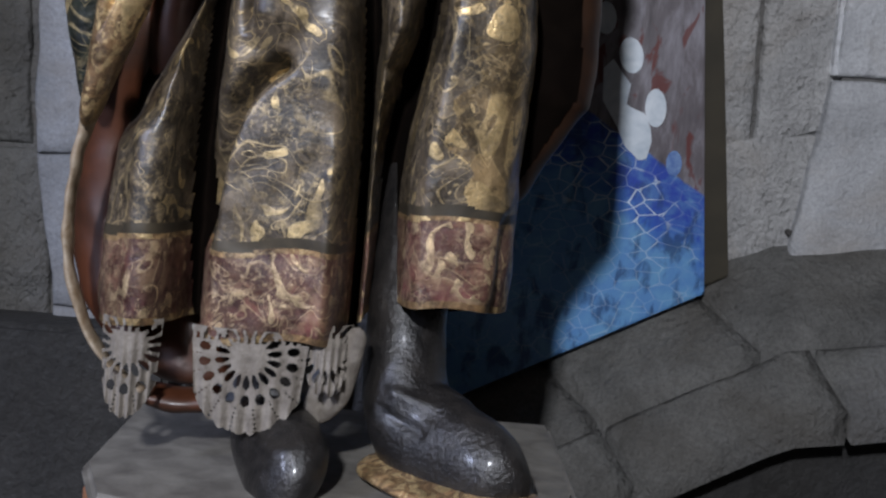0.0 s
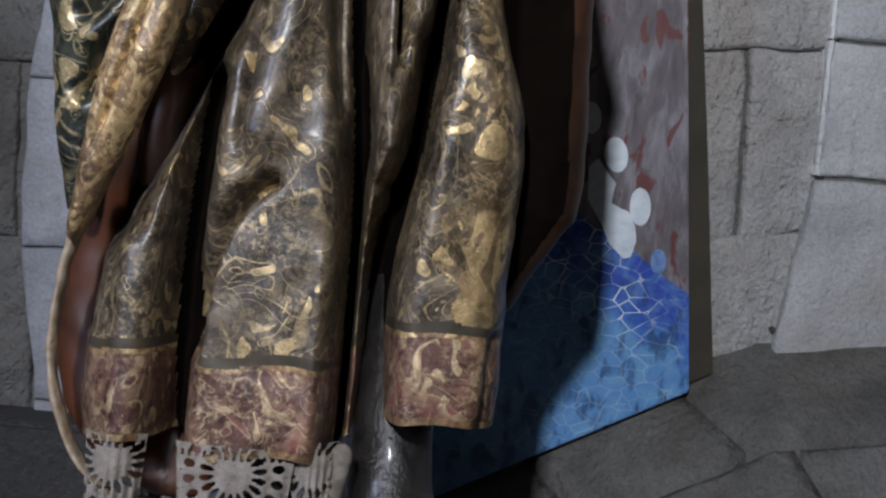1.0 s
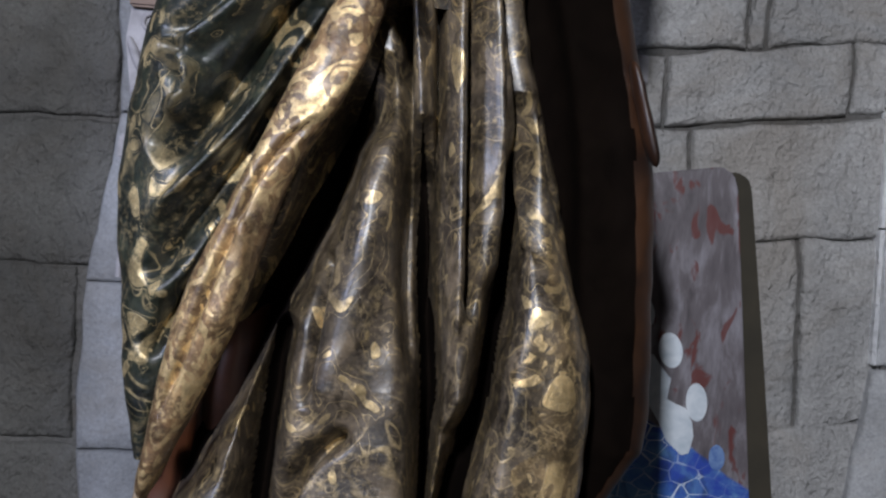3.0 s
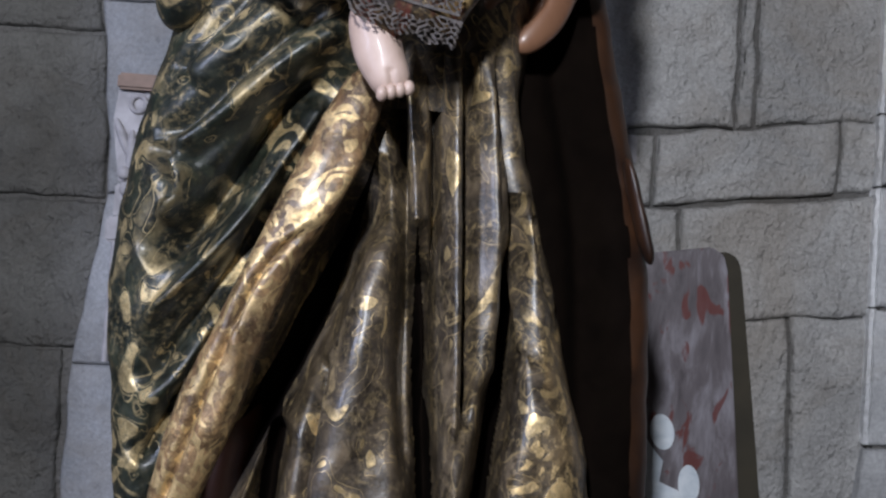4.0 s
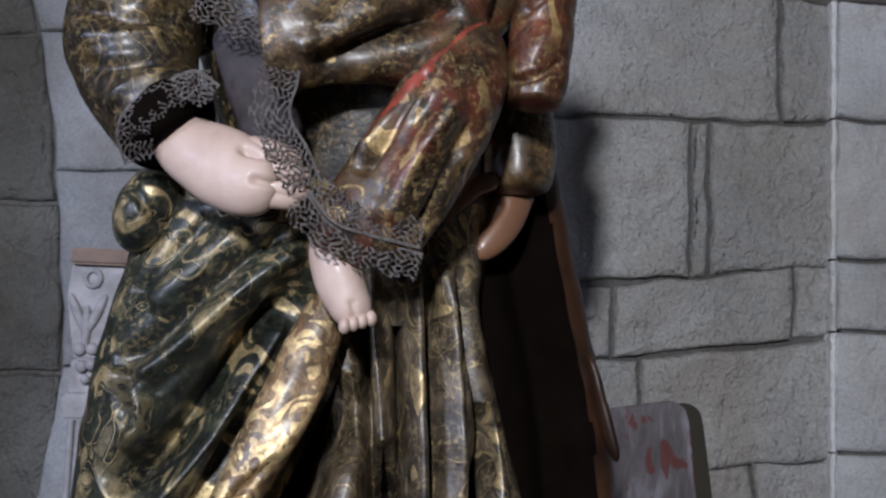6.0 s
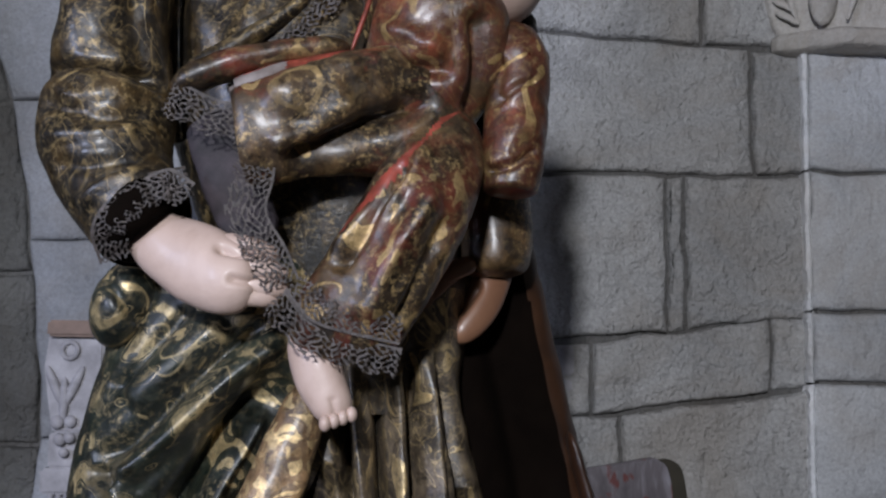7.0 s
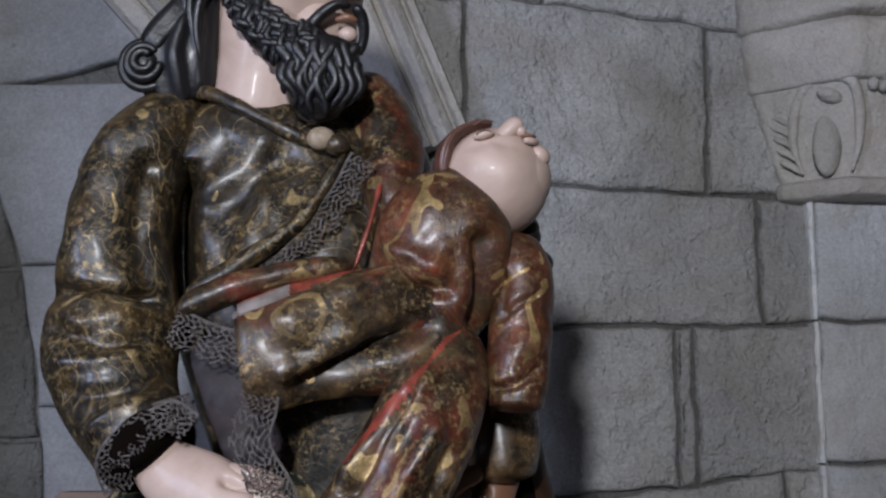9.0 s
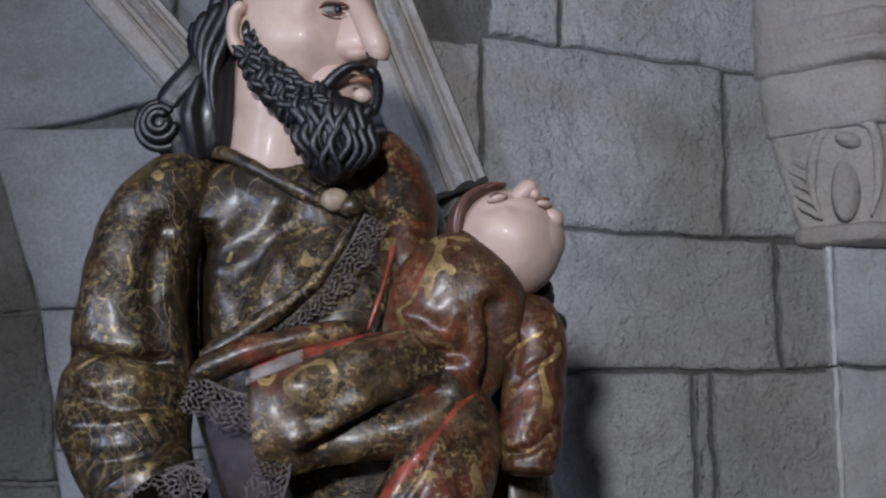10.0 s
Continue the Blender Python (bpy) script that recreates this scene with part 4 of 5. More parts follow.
# inside of the gown, its shade painted near black
body([(0.60, -0.03, 1.08, 0.19, 0.10), (0.50, -0.03, 1.08, 0.20, 0.11), (0.472, -0.03, 1.08, 0.19, 0.10), (0.47, -0.03, 1.08, 0.01, 0.01)], "dark_inside_shade", nu=60, nv=30)

# lace under the gown
def shell_lace(x0, x1, top, low, y, bow):
    """A fan-shaped pierced lace flounce in two layers."""
    nu, nv = int((x1 - x0) / 0.0011), 88
    u, v = np.linspace(0, 1, nu)[None], np.linspace(0, 1, nv)[:, None]
    fan = np.sqrt(np.clip(1 - (1.82 * (u - 0.5)) ** 2, 0, 1))
    depth = (top - low) * (0.42 + 0.58 * fan) + 0.003 * np.abs(np.sin(u * 30))
    for layer in (0.0, 0.0015):
        X = x0 + (x1 - x0) * (0.5 + (u - 0.5) * (1.0 - 0.12 * v))
        Z = top - depth * v
        Y = y + layer + bow * (2 * u - 1) ** 2 - 0.010 * v + 0.003 * np.sin(u * 40) * v
        P = np.stack([X + 0 * v, Y, Z], -1)
        def keep(c, jj, ii):
            rx, rz = (c[..., 0] - (x0 + x1) / 2), (c[..., 2] - (top - 0.028))
            rad, ang = np.hypot(rx, rz), np.arctan2(rx, -rz)
            k = np.mod(ang * 2.9 + 0.5, 1) - 0.5
            drop = lambda r0, r1, w: (rad > r0) & (rad < r1) & (np.abs(k) < w * np.sqrt(np.clip((rad - r0) * (r1 - rad), 0, 1)) / (r1 - r0) * 2)
            eye = drop(0.020, 0.036, 0.36) | drop(0.041, 0.054, 0.30)
            rib = (np.abs(np.abs(k) - 0.5) < 0.05) & (rad > 0.052) & (np.mod(rad / 0.005, 1) < 0.5) & (rz < 0)
            band = (np.abs(c[..., 2] - (top - 0.010)) < 0.0035) & (np.mod(c[..., 0] / 0.008, 1) < 0.5)
            return ~(eye | rib | band)
        add_grid(P, "cream_lace", closed=False, keep=keep)


shell_lace(-0.150, -0.022, 0.470, 0.362, 0.812, 0.012)
shell_lace(-0.252, -0.186, 0.468, 0.364, 0.832, 0.02)
shell_lace(-0.030, 0.022, 0.480, 0.405, 0.822, 0.02)
tube([(0.028, 0.84, 0.478, 0.012, 0.01), (0.018, 0.845, 0.44, 0.016, 0.012), (0.0, 0.85, 0.40, 0.022, 0.012), (-0.018, 0.85, 0.365, 0.014, 0.01)], "cream_lace", nu=32, nv=40)

# legs and shoes
tube([(0.080, 1.00, 0.64, 0.046, 0.05), (0.079, 0.945, 0.50, 0.046, 0.05), (0.084, 0.90, 0.395, 0.050, 0.055), (0.120, 0.855, 0.352, 0.062, 0.048), (0.175, 0.805, 0.335, 0.056, 0.040), (0.222, 0.775, 0.328, 0.036, 0.030)],
     "black_painted_shoe", [([(0.06, 0.41), (0.10, 0.40), (0.14, 0.40)], 0.006, 0.004), ([(0.05, 0.39), (0.11, 0.37)], 0.006, -0.004)], nu=80, nv=110, ends=(0, 0.16))
tube([(0.055, 0.90, 0.318, 0.05, 0.014), (0.12, 0.835, 0.314, 0.066, 0.014), (0.18, 0.79, 0.312, 0.060, 0.014), (0.235, 0.762, 0.311, 0.036, 0.014)], "gilded_lining", nu=48, nv=60, front=(0, 0, 1))
tube([(-0.066, 0.91, 0.46, 0.042, 0.045), (-0.066, 0.90, 0.38, 0.043, 0.046), (-0.058, 0.87, 0.345, 0.05, 0.05), (-0.036, 0.80, 0.326, 0.054, 0.038), (-0.018, 0.745, 0.316, 0.042, 0.026)],
     "black_painted_shoe", [([(-0.10, 0.37), (-0.06, 0.352), (-0.02, 0.358)], 0.006, 0.006)], nu=80, nv=100, ends=(0, 0.16))

# mantle hanging at the left: red inside, chipped rim
body([(1.0, -0.235, 1.0, 0.07, 0.05), (0.80, -0.235, 0.985, 0.06, 0.07), (0.66, -0.245, 1.02, 0.082, 0.06), (0.53, -0.248, 1.02, 0.088, 0.06), (0.44, -0.222, 1.0, 0.082, 0.05), (0.39, -0.180, 0.98, 0.06, 0.04), (0.372, -0.170, 0.98, 0.04, 0.03), (0.370, -0.170, 0.98, 0.002, 0.002)],
     "cloak_inside_red", [([(-0.25, 0.9), (-0.252, 0.6), (-0.225, 0.42)], 0.03, -0.035)], nu=90, nv=120)
tube([(-0.262, 0.86, 0.76, 0.016, 0.014), (-0.285, 0.87, 0.68, 0.009, 0.014), (-0.301, 0.88, 0.60, 0.006, 0.014), (-0.303, 0.885, 0.53, 0.005, 0.014), (-0.285, 0.885, 0.46, 0.005, 0.014), (-0.250, 0.885, 0.405, 0.005, 0.014), (-0.205, 0.885, 0.372, 0.005, 0.012)],
     "chipped_rim", nu=36, nv=140, rough=0.0022, ends=(0.05, 0.05))
# red hem below the lace
tube([(-0.215, 0.90, 0.372, 0.012, 0.03), (-0.17, 0.90, 0.366, 0.014, 0.03), (-0.12, 0.90, 0.374, 0.012, 0.03)], "cloak_inside_red", nu=24, nv=30)

# mantle: green outside with aslant folds
MANTLE_CUTS = [
    ([(-0.10, 1.262), (-0.152, 1.200), (-0.200, 1.130), (-0.242, 1.080), (-0.300, 1.035)], 0.017, -0.050),
    ([(-0.11, 1.235), (-0.150, 1.175), (-0.198, 1.091), (-0.239, 1.032), (-0.300, 0.955)], 0.0075, 0.026),
    ([(-0.10, 1.305), (-0.155, 1.260), (-0.205, 1.208), (-0.239, 1.174), (-0.272, 1.149)], 0.013, 0.022),
    ([(-0.272, 1.149), (-0.260, 1.127), (-0.263, 1.105), (-0.280, 1.072)], 0.010, 0.020),
    ([(-0.300, 1.165), (-0.276, 1.125), (-0.272, 1.098)], 0.008, -0.018),
    ([(-0.12, 1.315), (-0.156, 1.286), (-0.207, 1.240), (-0.256, 1.192), (-0.300, 1.168)], 0.009, -0.018),
    ([(-0.165, 1.318), (-0.215, 1.270), (-0.262, 1.226)], 0.018, 0.012),
    ([(-0.200, 1.335), (-0.251, 1.275), (-0.291, 1.237)], 0.008, -0.012),
    ([(-0.140, 1.135), (-0.205, 1.015), (-0.30, 0.900)], 0.014, -0.032),
    ([(-0.17, 1.065), (-0.225, 0.96), (-0.295, 0.870)], 0.013, 0.014),
    ([(-0.205, 0.98), (-0.255, 0.88), (-0.30, 0.82)], 0.011, -0.030),
    *folds(11, (-0.21, 1.14), 0.24, 50, 6, 0.14, 0.007, 0.005),
]
body([(1.40, -0.145, 0.955, 0.13, 0.10), (1.36, -0.150, 0.945, 0.142, 0.11), (1.28, -0.178, 0.93, 0.130, 0.11), (1.18, -0.213, 0.925, 0.118, 0.10), (1.08, -0.240, 0.925, 0.106, 0.095), (0.98, -0.263, 0.93, 0.088, 0.085),
      (0.88, -0.279, 0.935, 0.059, 0.07), (0.78, -0.296, 0.935, 0.032, 0.05), (0.70, -0.30, 0.935, 0.010, 0.03)], "mantle_green", MANTLE_CUTS, nu=260, nv=320)
ball(-0.277, 0.87, 1.335, 0.034, 0.05, 0.050, "mantle_green", [([(-0.30, 1.37), (-0.265, 1.33), (-0.25, 1.31)], 0.007, -0.008)], 20)
# turned-back lining running aslant from the foot down to the hem
tube([(-0.070, 0.835, 1.255, 0.018, 0.02), (-0.088, 0.822, 1.20, 0.027, 0.022), (-0.122, 0.808, 1.115, 0.029, 0.024), (-0.160, 0.803, 1.035, 0.024, 0.024), (-0.186, 0.805, 0.965, 0.026, 0.026), (-0.212, 0.81, 0.89, 0.032, 0.028),
      (-0.238, 0.822, 0.81, 0.027, 0.028), (-0.262, 0.84, 0.735, 0.017, 0.026), (-0.284, 0.862, 0.67, 0.008, 0.022)], "gilded_lining",
     [([(-0.118, 1.085), (-0.168, 1.028), (-0.196, 0.96), (-0.228, 0.86), (-0.262, 0.76)], 0.0045, -0.012), ([(-0.070, 1.17), (-0.10, 1.11), (-0.15, 1.05)], 0.010, 0.008), ([(-0.19, 0.98), (-0.185, 0.93), (-0.21, 0.85)], 0.008, 0.006)],
     nu=90, nv=240, rough=0.0007, ends=(0.06, 0.04))

# mantle at the right: inside near black, its hollow's shade painted in; brown edge
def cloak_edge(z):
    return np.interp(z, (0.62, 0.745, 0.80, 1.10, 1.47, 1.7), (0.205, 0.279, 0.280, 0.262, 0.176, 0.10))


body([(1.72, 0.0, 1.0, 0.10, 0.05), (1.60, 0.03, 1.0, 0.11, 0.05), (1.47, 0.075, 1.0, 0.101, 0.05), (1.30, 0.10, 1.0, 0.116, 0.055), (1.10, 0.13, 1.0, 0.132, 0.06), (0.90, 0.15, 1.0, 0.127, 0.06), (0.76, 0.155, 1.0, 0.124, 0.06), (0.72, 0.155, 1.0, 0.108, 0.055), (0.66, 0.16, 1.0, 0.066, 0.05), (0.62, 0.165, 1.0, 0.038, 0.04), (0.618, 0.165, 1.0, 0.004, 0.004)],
     pick((lambda x, y, z: x > cloak_edge(z) - 0.022, "cloak_edge_brown"), other="dark_inside_shade"), [([(0.12, 1.4), (0.19, 1.1), (0.21, 0.75)], 0.03, -0.03)], nu=140, nv=160)
tube([(0.226, 0.965, 1.20, 0.006, 0.02), (0.246, 0.96, 1.13, 0.008, 0.02), (0.262, 0.955, 1.075, 0.005, 0.012)], "cloak_edge_brown", nu=20, nv=30)

# torso
CHEST = [
    ([(-0.236, 1.735), (-0.240, 1.66), (-0.236, 1.56), (-0.232, 1.52)], 0.016, -0.075),
    ([(-0.10, 1.745), (-0.16, 1.70), (-0.21, 1.66)], 0.02, -0.010),
    ([(-0.06, 1.70), (-0.11, 1.64), (-0.17, 1.60)], 0.03, 0.012),
    ([(-0.13, 1.72), (-0.15, 1.62), (-0.16, 1.58)], 0.014, 0.008),
    *folds(9, (-0.12, 1.67), 0.20, 60, 9, 0.12, 0.012, 0.008),
]
body([(1.825, -0.150, 0.93, 0.050, 0.055), (1.80, -0.150, 0.93, 0.095, 0.075), (1.775, -0.14, 0.935, 0.145, 0.09), (1.72, -0.12, 0.94, 0.175, 0.105), (1.63, -0.10, 0.945, 0.175, 0.12), (1.50, -0.07, 0.95, 0.165, 0.12), (1.38, -0.04, 0.955, 0.15, 0.11), (1.22, -0.02, 0.96, 0.11, 0.10)],
     "sleeve_brocade", CHEST, nu=200, nv=160)
# collar edge
tube([(-0.235, 0.90, 1.822, 0.010, 0.008), (-0.205, 0.862, 1.812, 0.008, 0.007), (-0.16, 0.84, 1.786, 0.007, 0.006), (-0.12, 0.832, 1.764, 0.007, 0.006), (-0.085, 0.835, 1.748, 0.009, 0.007)], "sleeve_brocade", nu=24, nv=60)
ball(-0.078, 0.826, 1.752, 0.016, 0.012, 0.013, "chipped_rim")
ball(-0.060, 0.825, 1.745, 0.014, 0.012, 0.012, "sleeve_brocade")

# left arm: upper sleeve, gathered cuff below the elbow, forearm
tube([(-0.205, 0.925, 1.80, 0.045, 0.05), (-0.262, 0.90, 1.772, 0.052, 0.064), (-0.295, 0.885, 1.71, 0.058, 0.064), (-0.303, 0.87, 1.63, 0.062, 0.066), (-0.300, 0.862, 1.56, 0.068, 0.07), (-0.300, 0.86, 1.545, 0.06, 0.06)], "sleeve_brocade",
     [([(-0.30, 1.78), (-0.32, 1.70), (-0.33, 1.60)], 0.02, 0.008), ([(-0.26, 1.74), (-0.27, 1.66), (-0.255, 1.57)], 0.012, -0.012), ([(-0.375, 1.582), (-0.31, 1.570), (-0.235, 1.572)], 0.009, -0.024), *folds(3, (-0.30, 1.66), 0.12, 75, 7, 0.13, 0.009, 0.007)], nu=100, nv=120, ends=(0.3, 0.05))
tube([(-0.300, 0.866, 1.568, 0.058, 0.062), (-0.302, 0.86, 1.545, 0.072, 0.074), (-0.300, 0.85, 1.51, 0.072, 0.074), (-0.285, 0.83, 1.465, 0.062, 0.066), (-0.262, 0.805, 1.43, 0.054, 0.056), (-0.245, 0.785, 1.412, 0.052, 0.052)], "sleeve_brocade",
     [([(-0.37, 1.545), (-0.30, 1.522), (-0.24, 1.53)], 0.010, -0.010), ([(-0.36, 1.50), (-0.31, 1.50), (-0.25, 1.51)], 0.010, 0.008), ([(-0.345, 1.47), (-0.29, 1.47), (-0.22, 1.49)], 0.008, -0.008), ([(-0.31, 1.42), (-0.27, 1.45), (-0.205, 1.47)], 0.008, 0.006), *folds(4, (-0.29, 1.49), 0.12, 15, 8, 0.10, 0.007, 0.006)], nu=100, nv=110, ends=(0.12, 0.0))
# cuff opening filled near black for its inner shade
tube([(-0.262, 0.80, 1.428, 0.044, 0.044), (-0.242, 0.782, 1.41, 0.046, 0.046), (-0.238, 0.78, 1.406, 0.02, 0.02)], "dark_inside_shade", nu=40, nv=12, ends=(0, 0.3))
lace([(-0.205, 1.470), (-0.245, 1.455), (-0.275, 1.430), (-0.292, 1.400), (-0.285, 1.368)][::-1], 0.030, 0.748, "gilt_brown_lace", 0.014, 0.006, curve=0.10)
lace([(-0.240, 1.452), (-0.215, 1.462), (-0.190, 1.448)][::1], 0.026, 0.745, "gilt_brown_lace", 0.014, 0.004)

# hand under the child
tube([(-0.248, 0.80, 1.410, 0.026, 0.026), (-0.222, 0.785, 1.390, 0.034, 0.028), (-0.185, 0.768, 1.369, 0.041, 0.028), (-0.150, 0.752, 1.352, 0.036, 0.026), (-0.125, 0.752, 1.348, 0.028, 0.022)], "painted_flesh",
     [([(-0.17, 1.385), (-0.135, 1.378), (-0.11, 1.375)], 0.0045, -0.010), ([(-0.155, 1.352), (-0.13, 1.349), (-0.10, 1.346)], 0.0035, -0.007)], nu=64, nv=70, ends=(0.1, 0.25))
for a, b, r in (((-0.172, 0.762, 1.392), (-0.105, 0.760, 1.378), 0.0105), ((-0.162, 0.752, 1.366), (-0.095, 0.754, 1.360), 0.0115), ((-0.162, 0.754, 1.348), (-0.095, 0.756, 1.343), 0.0115), ((-0.160, 0.752, 1.336), (-0.105, 0.756, 1.333), 0.010)):
    mid = tuple((p + q) / 2 for p, q in zip(a, b))
    tube([(*a, r, r), (mid[0], mid[1] - 0.006, mid[2] + 0.002, r * 1.02, r), (*b, r * 0.8, r * 0.8)], "painted_flesh", nu=24, nv=24, ends=(0.3, 0.3), rough=0)

# other hand, holding from below, its shade painted as browner flesh
tube([(0.130, 0.95, 1.41, 0.026, 0.026), (0.126, 0.93, 1.375, 0.025, 0.022), (0.113, 0.915, 1.340, 0.022, 0.018), (0.094, 0.905, 1.314, 0.016, 0.014), (0.074, 0.905, 1.306, 0.009, 0.009)], "tawny_lip_shaded_hand",
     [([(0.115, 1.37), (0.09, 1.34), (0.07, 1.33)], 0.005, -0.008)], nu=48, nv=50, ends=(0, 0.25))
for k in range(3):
    tube([(0.105 - 0.018 * k, 0.885, 1.390 - 0.006 * k, 0.011, 0.011), (0.075 - 0.012 * k, 0.872, 1.376 - 0.012 * k, 0.011, 0.011), (0.052 - 0.006 * k, 0.872, 1.356 - 0.015 * k, 0.008, 0.008)], "tawny_lip_shaded_hand", nu=20, nv=24, ends=(0.2, 0.3), rough=0)
body([(1.50, 0.125, 0.93, 0.04, 0.05), (1.44, 0.13, 0.925, 0.045, 0.055), (1.39, 0.128, 0.92, 0.042, 0.05), (1.375, 0.128, 0.92, 0.02, 0.02)], "child_skirt", nu=60, nv=40)

# child: tunic, skirts, arm
tube([(0.035, 0.85, 1.52, 0.05, 0.05), (0.040, 0.83, 1.56, 0.066, 0.06), (0.050, 0.815, 1.60, 0.075, 0.064), (0.062, 0.81, 1.645, 0.074, 0.062), (0.078, 0.82, 1.68, 0.055, 0.05), (0.09, 0.83, 1.695, 0.03, 0.03)], "child_tunic",
     [([(-0.02, 1.63), (0.03, 1.605), (0.06, 1.59)], 0.010, 0.008), ([(-0.01, 1.585), (0.03, 1.575), (0.07, 1.575)], 0.008, -0.014), ([(0.09, 1.64), (0.10, 1.58), (0.09, 1.53)], 0.012, -0.02), *folds(5, (0.04, 1.62), 0.12, 60, 8, 0.07, 0.009, 0.006)], nu=90, nv=90, ends=(0, 0.25))
tube([(0.02, 0.845, 1.655, 0.038, 0.04), (0.0, 0.86, 1.70, 0.036, 0.04), (0.0, 0.885, 1.75, 0.04, 0.045), (-0.02, 0.915, 1.80, 0.045, 0.05), (-0.05, 0.945, 1.85, 0.035, 0.04)], pick((lambda x, y, z: z < 1.73, "child_tunic"), other="child_skirt"), nu=60, nv=60)
tube([(-0.040, 0.800, 1.600, 0.003, 0.004), (-0.024, 0.803, 1.65, 0.003, 0.004), (-0.012, 0.818, 1.70, 0.003, 0.004)], "red_paint", nu=16, nv=24)
tube([(0.118, 0.835, 1.640, 0.030, 0.034), (0.140, 0.82, 1.605, 0.035, 0.037), (0.140, 0.81, 1.55, 0.034, 0.036), (0.134, 0.80, 1.49, 0.034, 0.034), (0.132, 0.795, 1.452, 0.029, 0.028)],
     pick((lambda x, y, z: z < 1.456, "red_paint"), other="child_tunic"), [([(0.11, 1.545), (0.135, 1.565), (0.16, 1.575)], 0.004, -0.008), ([(0.10, 1.475), (0.13, 1.48), (0.16, 1.50)], 0.004, -0.009), ([(0.12, 1.60), (0.115, 1.55)], 0.006, -0.006), *folds(6, (0.14, 1.53), 0.15, 25, 8, 0.05, 0.006, 0.005)], nu=64, nv=80, ends=(0.2, 0.04))
# upper skirt, spreading towards the left
tube([(0.060, 0.84, 1.535, 0.055, 0.05), (0.020, 0.81, 1.537, 0.066, 0.056), (-0.040, 0.785, 1.533, 0.066, 0.052), (-0.095, 0.768, 1.520, 0.062, 0.046), (-0.138, 0.762, 1.505, 0.058, 0.040), (-0.150, 0.762, 1.502, 0.05, 0.03)],
     pick((lambda x, y, z: (np.abs(z - (1.584 + 0.42 * (x + 0.078))) < 0.008) & (x < -0.105), "worn_gesso"), (lambda x, y, z: (np.abs(z - (1.586 + 0.40 * (x + 0.078))) < 0.0065 + 0.03 * np.clip(-0.03 - x, -0.2, 0)) & (x < 0.0), "red_paint"), other="child_skirt"),
     [([(-0.165, 1.552), (-0.12, 1.570), (-0.05, 1.592)], 0.006, -0.012), ([(0.02, 1.60), (-0.05, 1.56), (-0.13, 1.53)], 0.018, 0.012), ([(0.05, 1.55), (-0.03, 1.50), (-0.10, 1.46)], 0.014, -0.030), ([(-0.02, 1.53), (-0.08, 1.50), (-0.12, 1.48)], 0.012, 0.008), *folds(7, (-0.06, 1.53), 0.11, 22, 7, 0.11, 0.008, 0.007)], nu=110, nv=120, ends=(0.1, 0.0))
tube([(-0.222, 0.772, 1.548, 0.013, 0.02), (-0.175, 0.772, 1.572, 0.016, 0.022), (-0.11, 0.778, 1.592, 0.014, 0.022), (-0.04, 0.79, 1.605, 0.012, 0.02)], "child_skirt", nu=32, nv=60)
tube([(-0.175, 0.80, 1.535, 0.04, 0.012), (-0.158, 0.80, 1.46, 0.034, 0.012), (-0.130, 0.80, 1.39, 0.03, 0.012)], "violet_lining", nu=32, nv=40)
lace([(-0.215, 1.555), (-0.17, 1.536), (-0.125, 1.530)][::1], 0.034, 0.757, "gilt_brown_lace", 0.014, 0.004)
lace([(-0.122, 1.532), (-0.112, 1.49), (-0.112, 1.455), (-0.118, 1.42), (-0.098, 1.385), (-0.085, 1.355)][::1], 0.036, 0.738, "gilt_brown_lace", 0.014, 0.004)
# long lace band across the chest
lace([(-0.165, 1.605), (-0.12, 1.635), (-0.075, 1.68), (-0.045, 1.735)], 0.026, 0.815, "gilt_brown_lace", 0.014, 0.004)
tube([(-0.215, 0.80, 1.570, 0.014, 0.016), (-0.16, 0.806, 1.608, 0.011, 0.012), (-0.10, 0.812, 1.655, 0.008, 0.01), (-0.05, 0.82, 1.735, 0.006, 0.008)], "sleeve_brocade", nu=24, nv=60)
# lower skirt over the knee, with the foot below
tube([(0.055, 0.84, 1.53, 0.05, 0.05), (0.052, 0.80, 1.485, 0.052, 0.052), (0.034, 0.768, 1.435, 0.055, 0.052), (0.008, 0.757, 1.385, 0.056, 0.046), (-0.022, 0.757, 1.335, 0.056, 0.040), (-0.040, 0.76, 1.305, 0.056, 0.036), (-0.042, 0.762, 1.300, 0.045, 0.024)],
     pick((lambda x, y, z: (np.abs((z - 1.487) - 1.18 * (x - 0.026)) < 0.006 + 0.003 * np.sin(z * 70)) & (z > 1.40), "red_paint"), other="child_skirt"),
     [([(0.045, 1.492), (0.0, 1.435), (-0.057, 1.372)], 0.010, 0.010), ([(0.022, 1.475), (-0.010, 1.425), (-0.052, 1.362)], 0.0065, -0.020), ([(0.05, 1.45), (0.01, 1.38), (-0.025, 1.31)], 0.012, 0.012), ([(0.065, 1.42), (0.04, 1.37), (0.01, 1.29)], 0.008, -0.010), *folds(8, (0.01, 1.385), 0.10, 55, 7, 0.11, 0.008, 0.006)], nu=110, nv=120, ends=(0.1, 0.0))
lace([(-0.098, 1.342), (-0.072, 1.312), (-0.035, 1.300), (0.014, 1.290)][::-1], 0.024, 0.722, "gilt_brown_lace", 0.014, 0.004)
lace([(-0.098, 1.342), (-0.072, 1.312), (-0.035, 1.300), (0.018, 1.287)], 0.026, 0.730, "gilt_brown_lace", 0.014, 0.004)
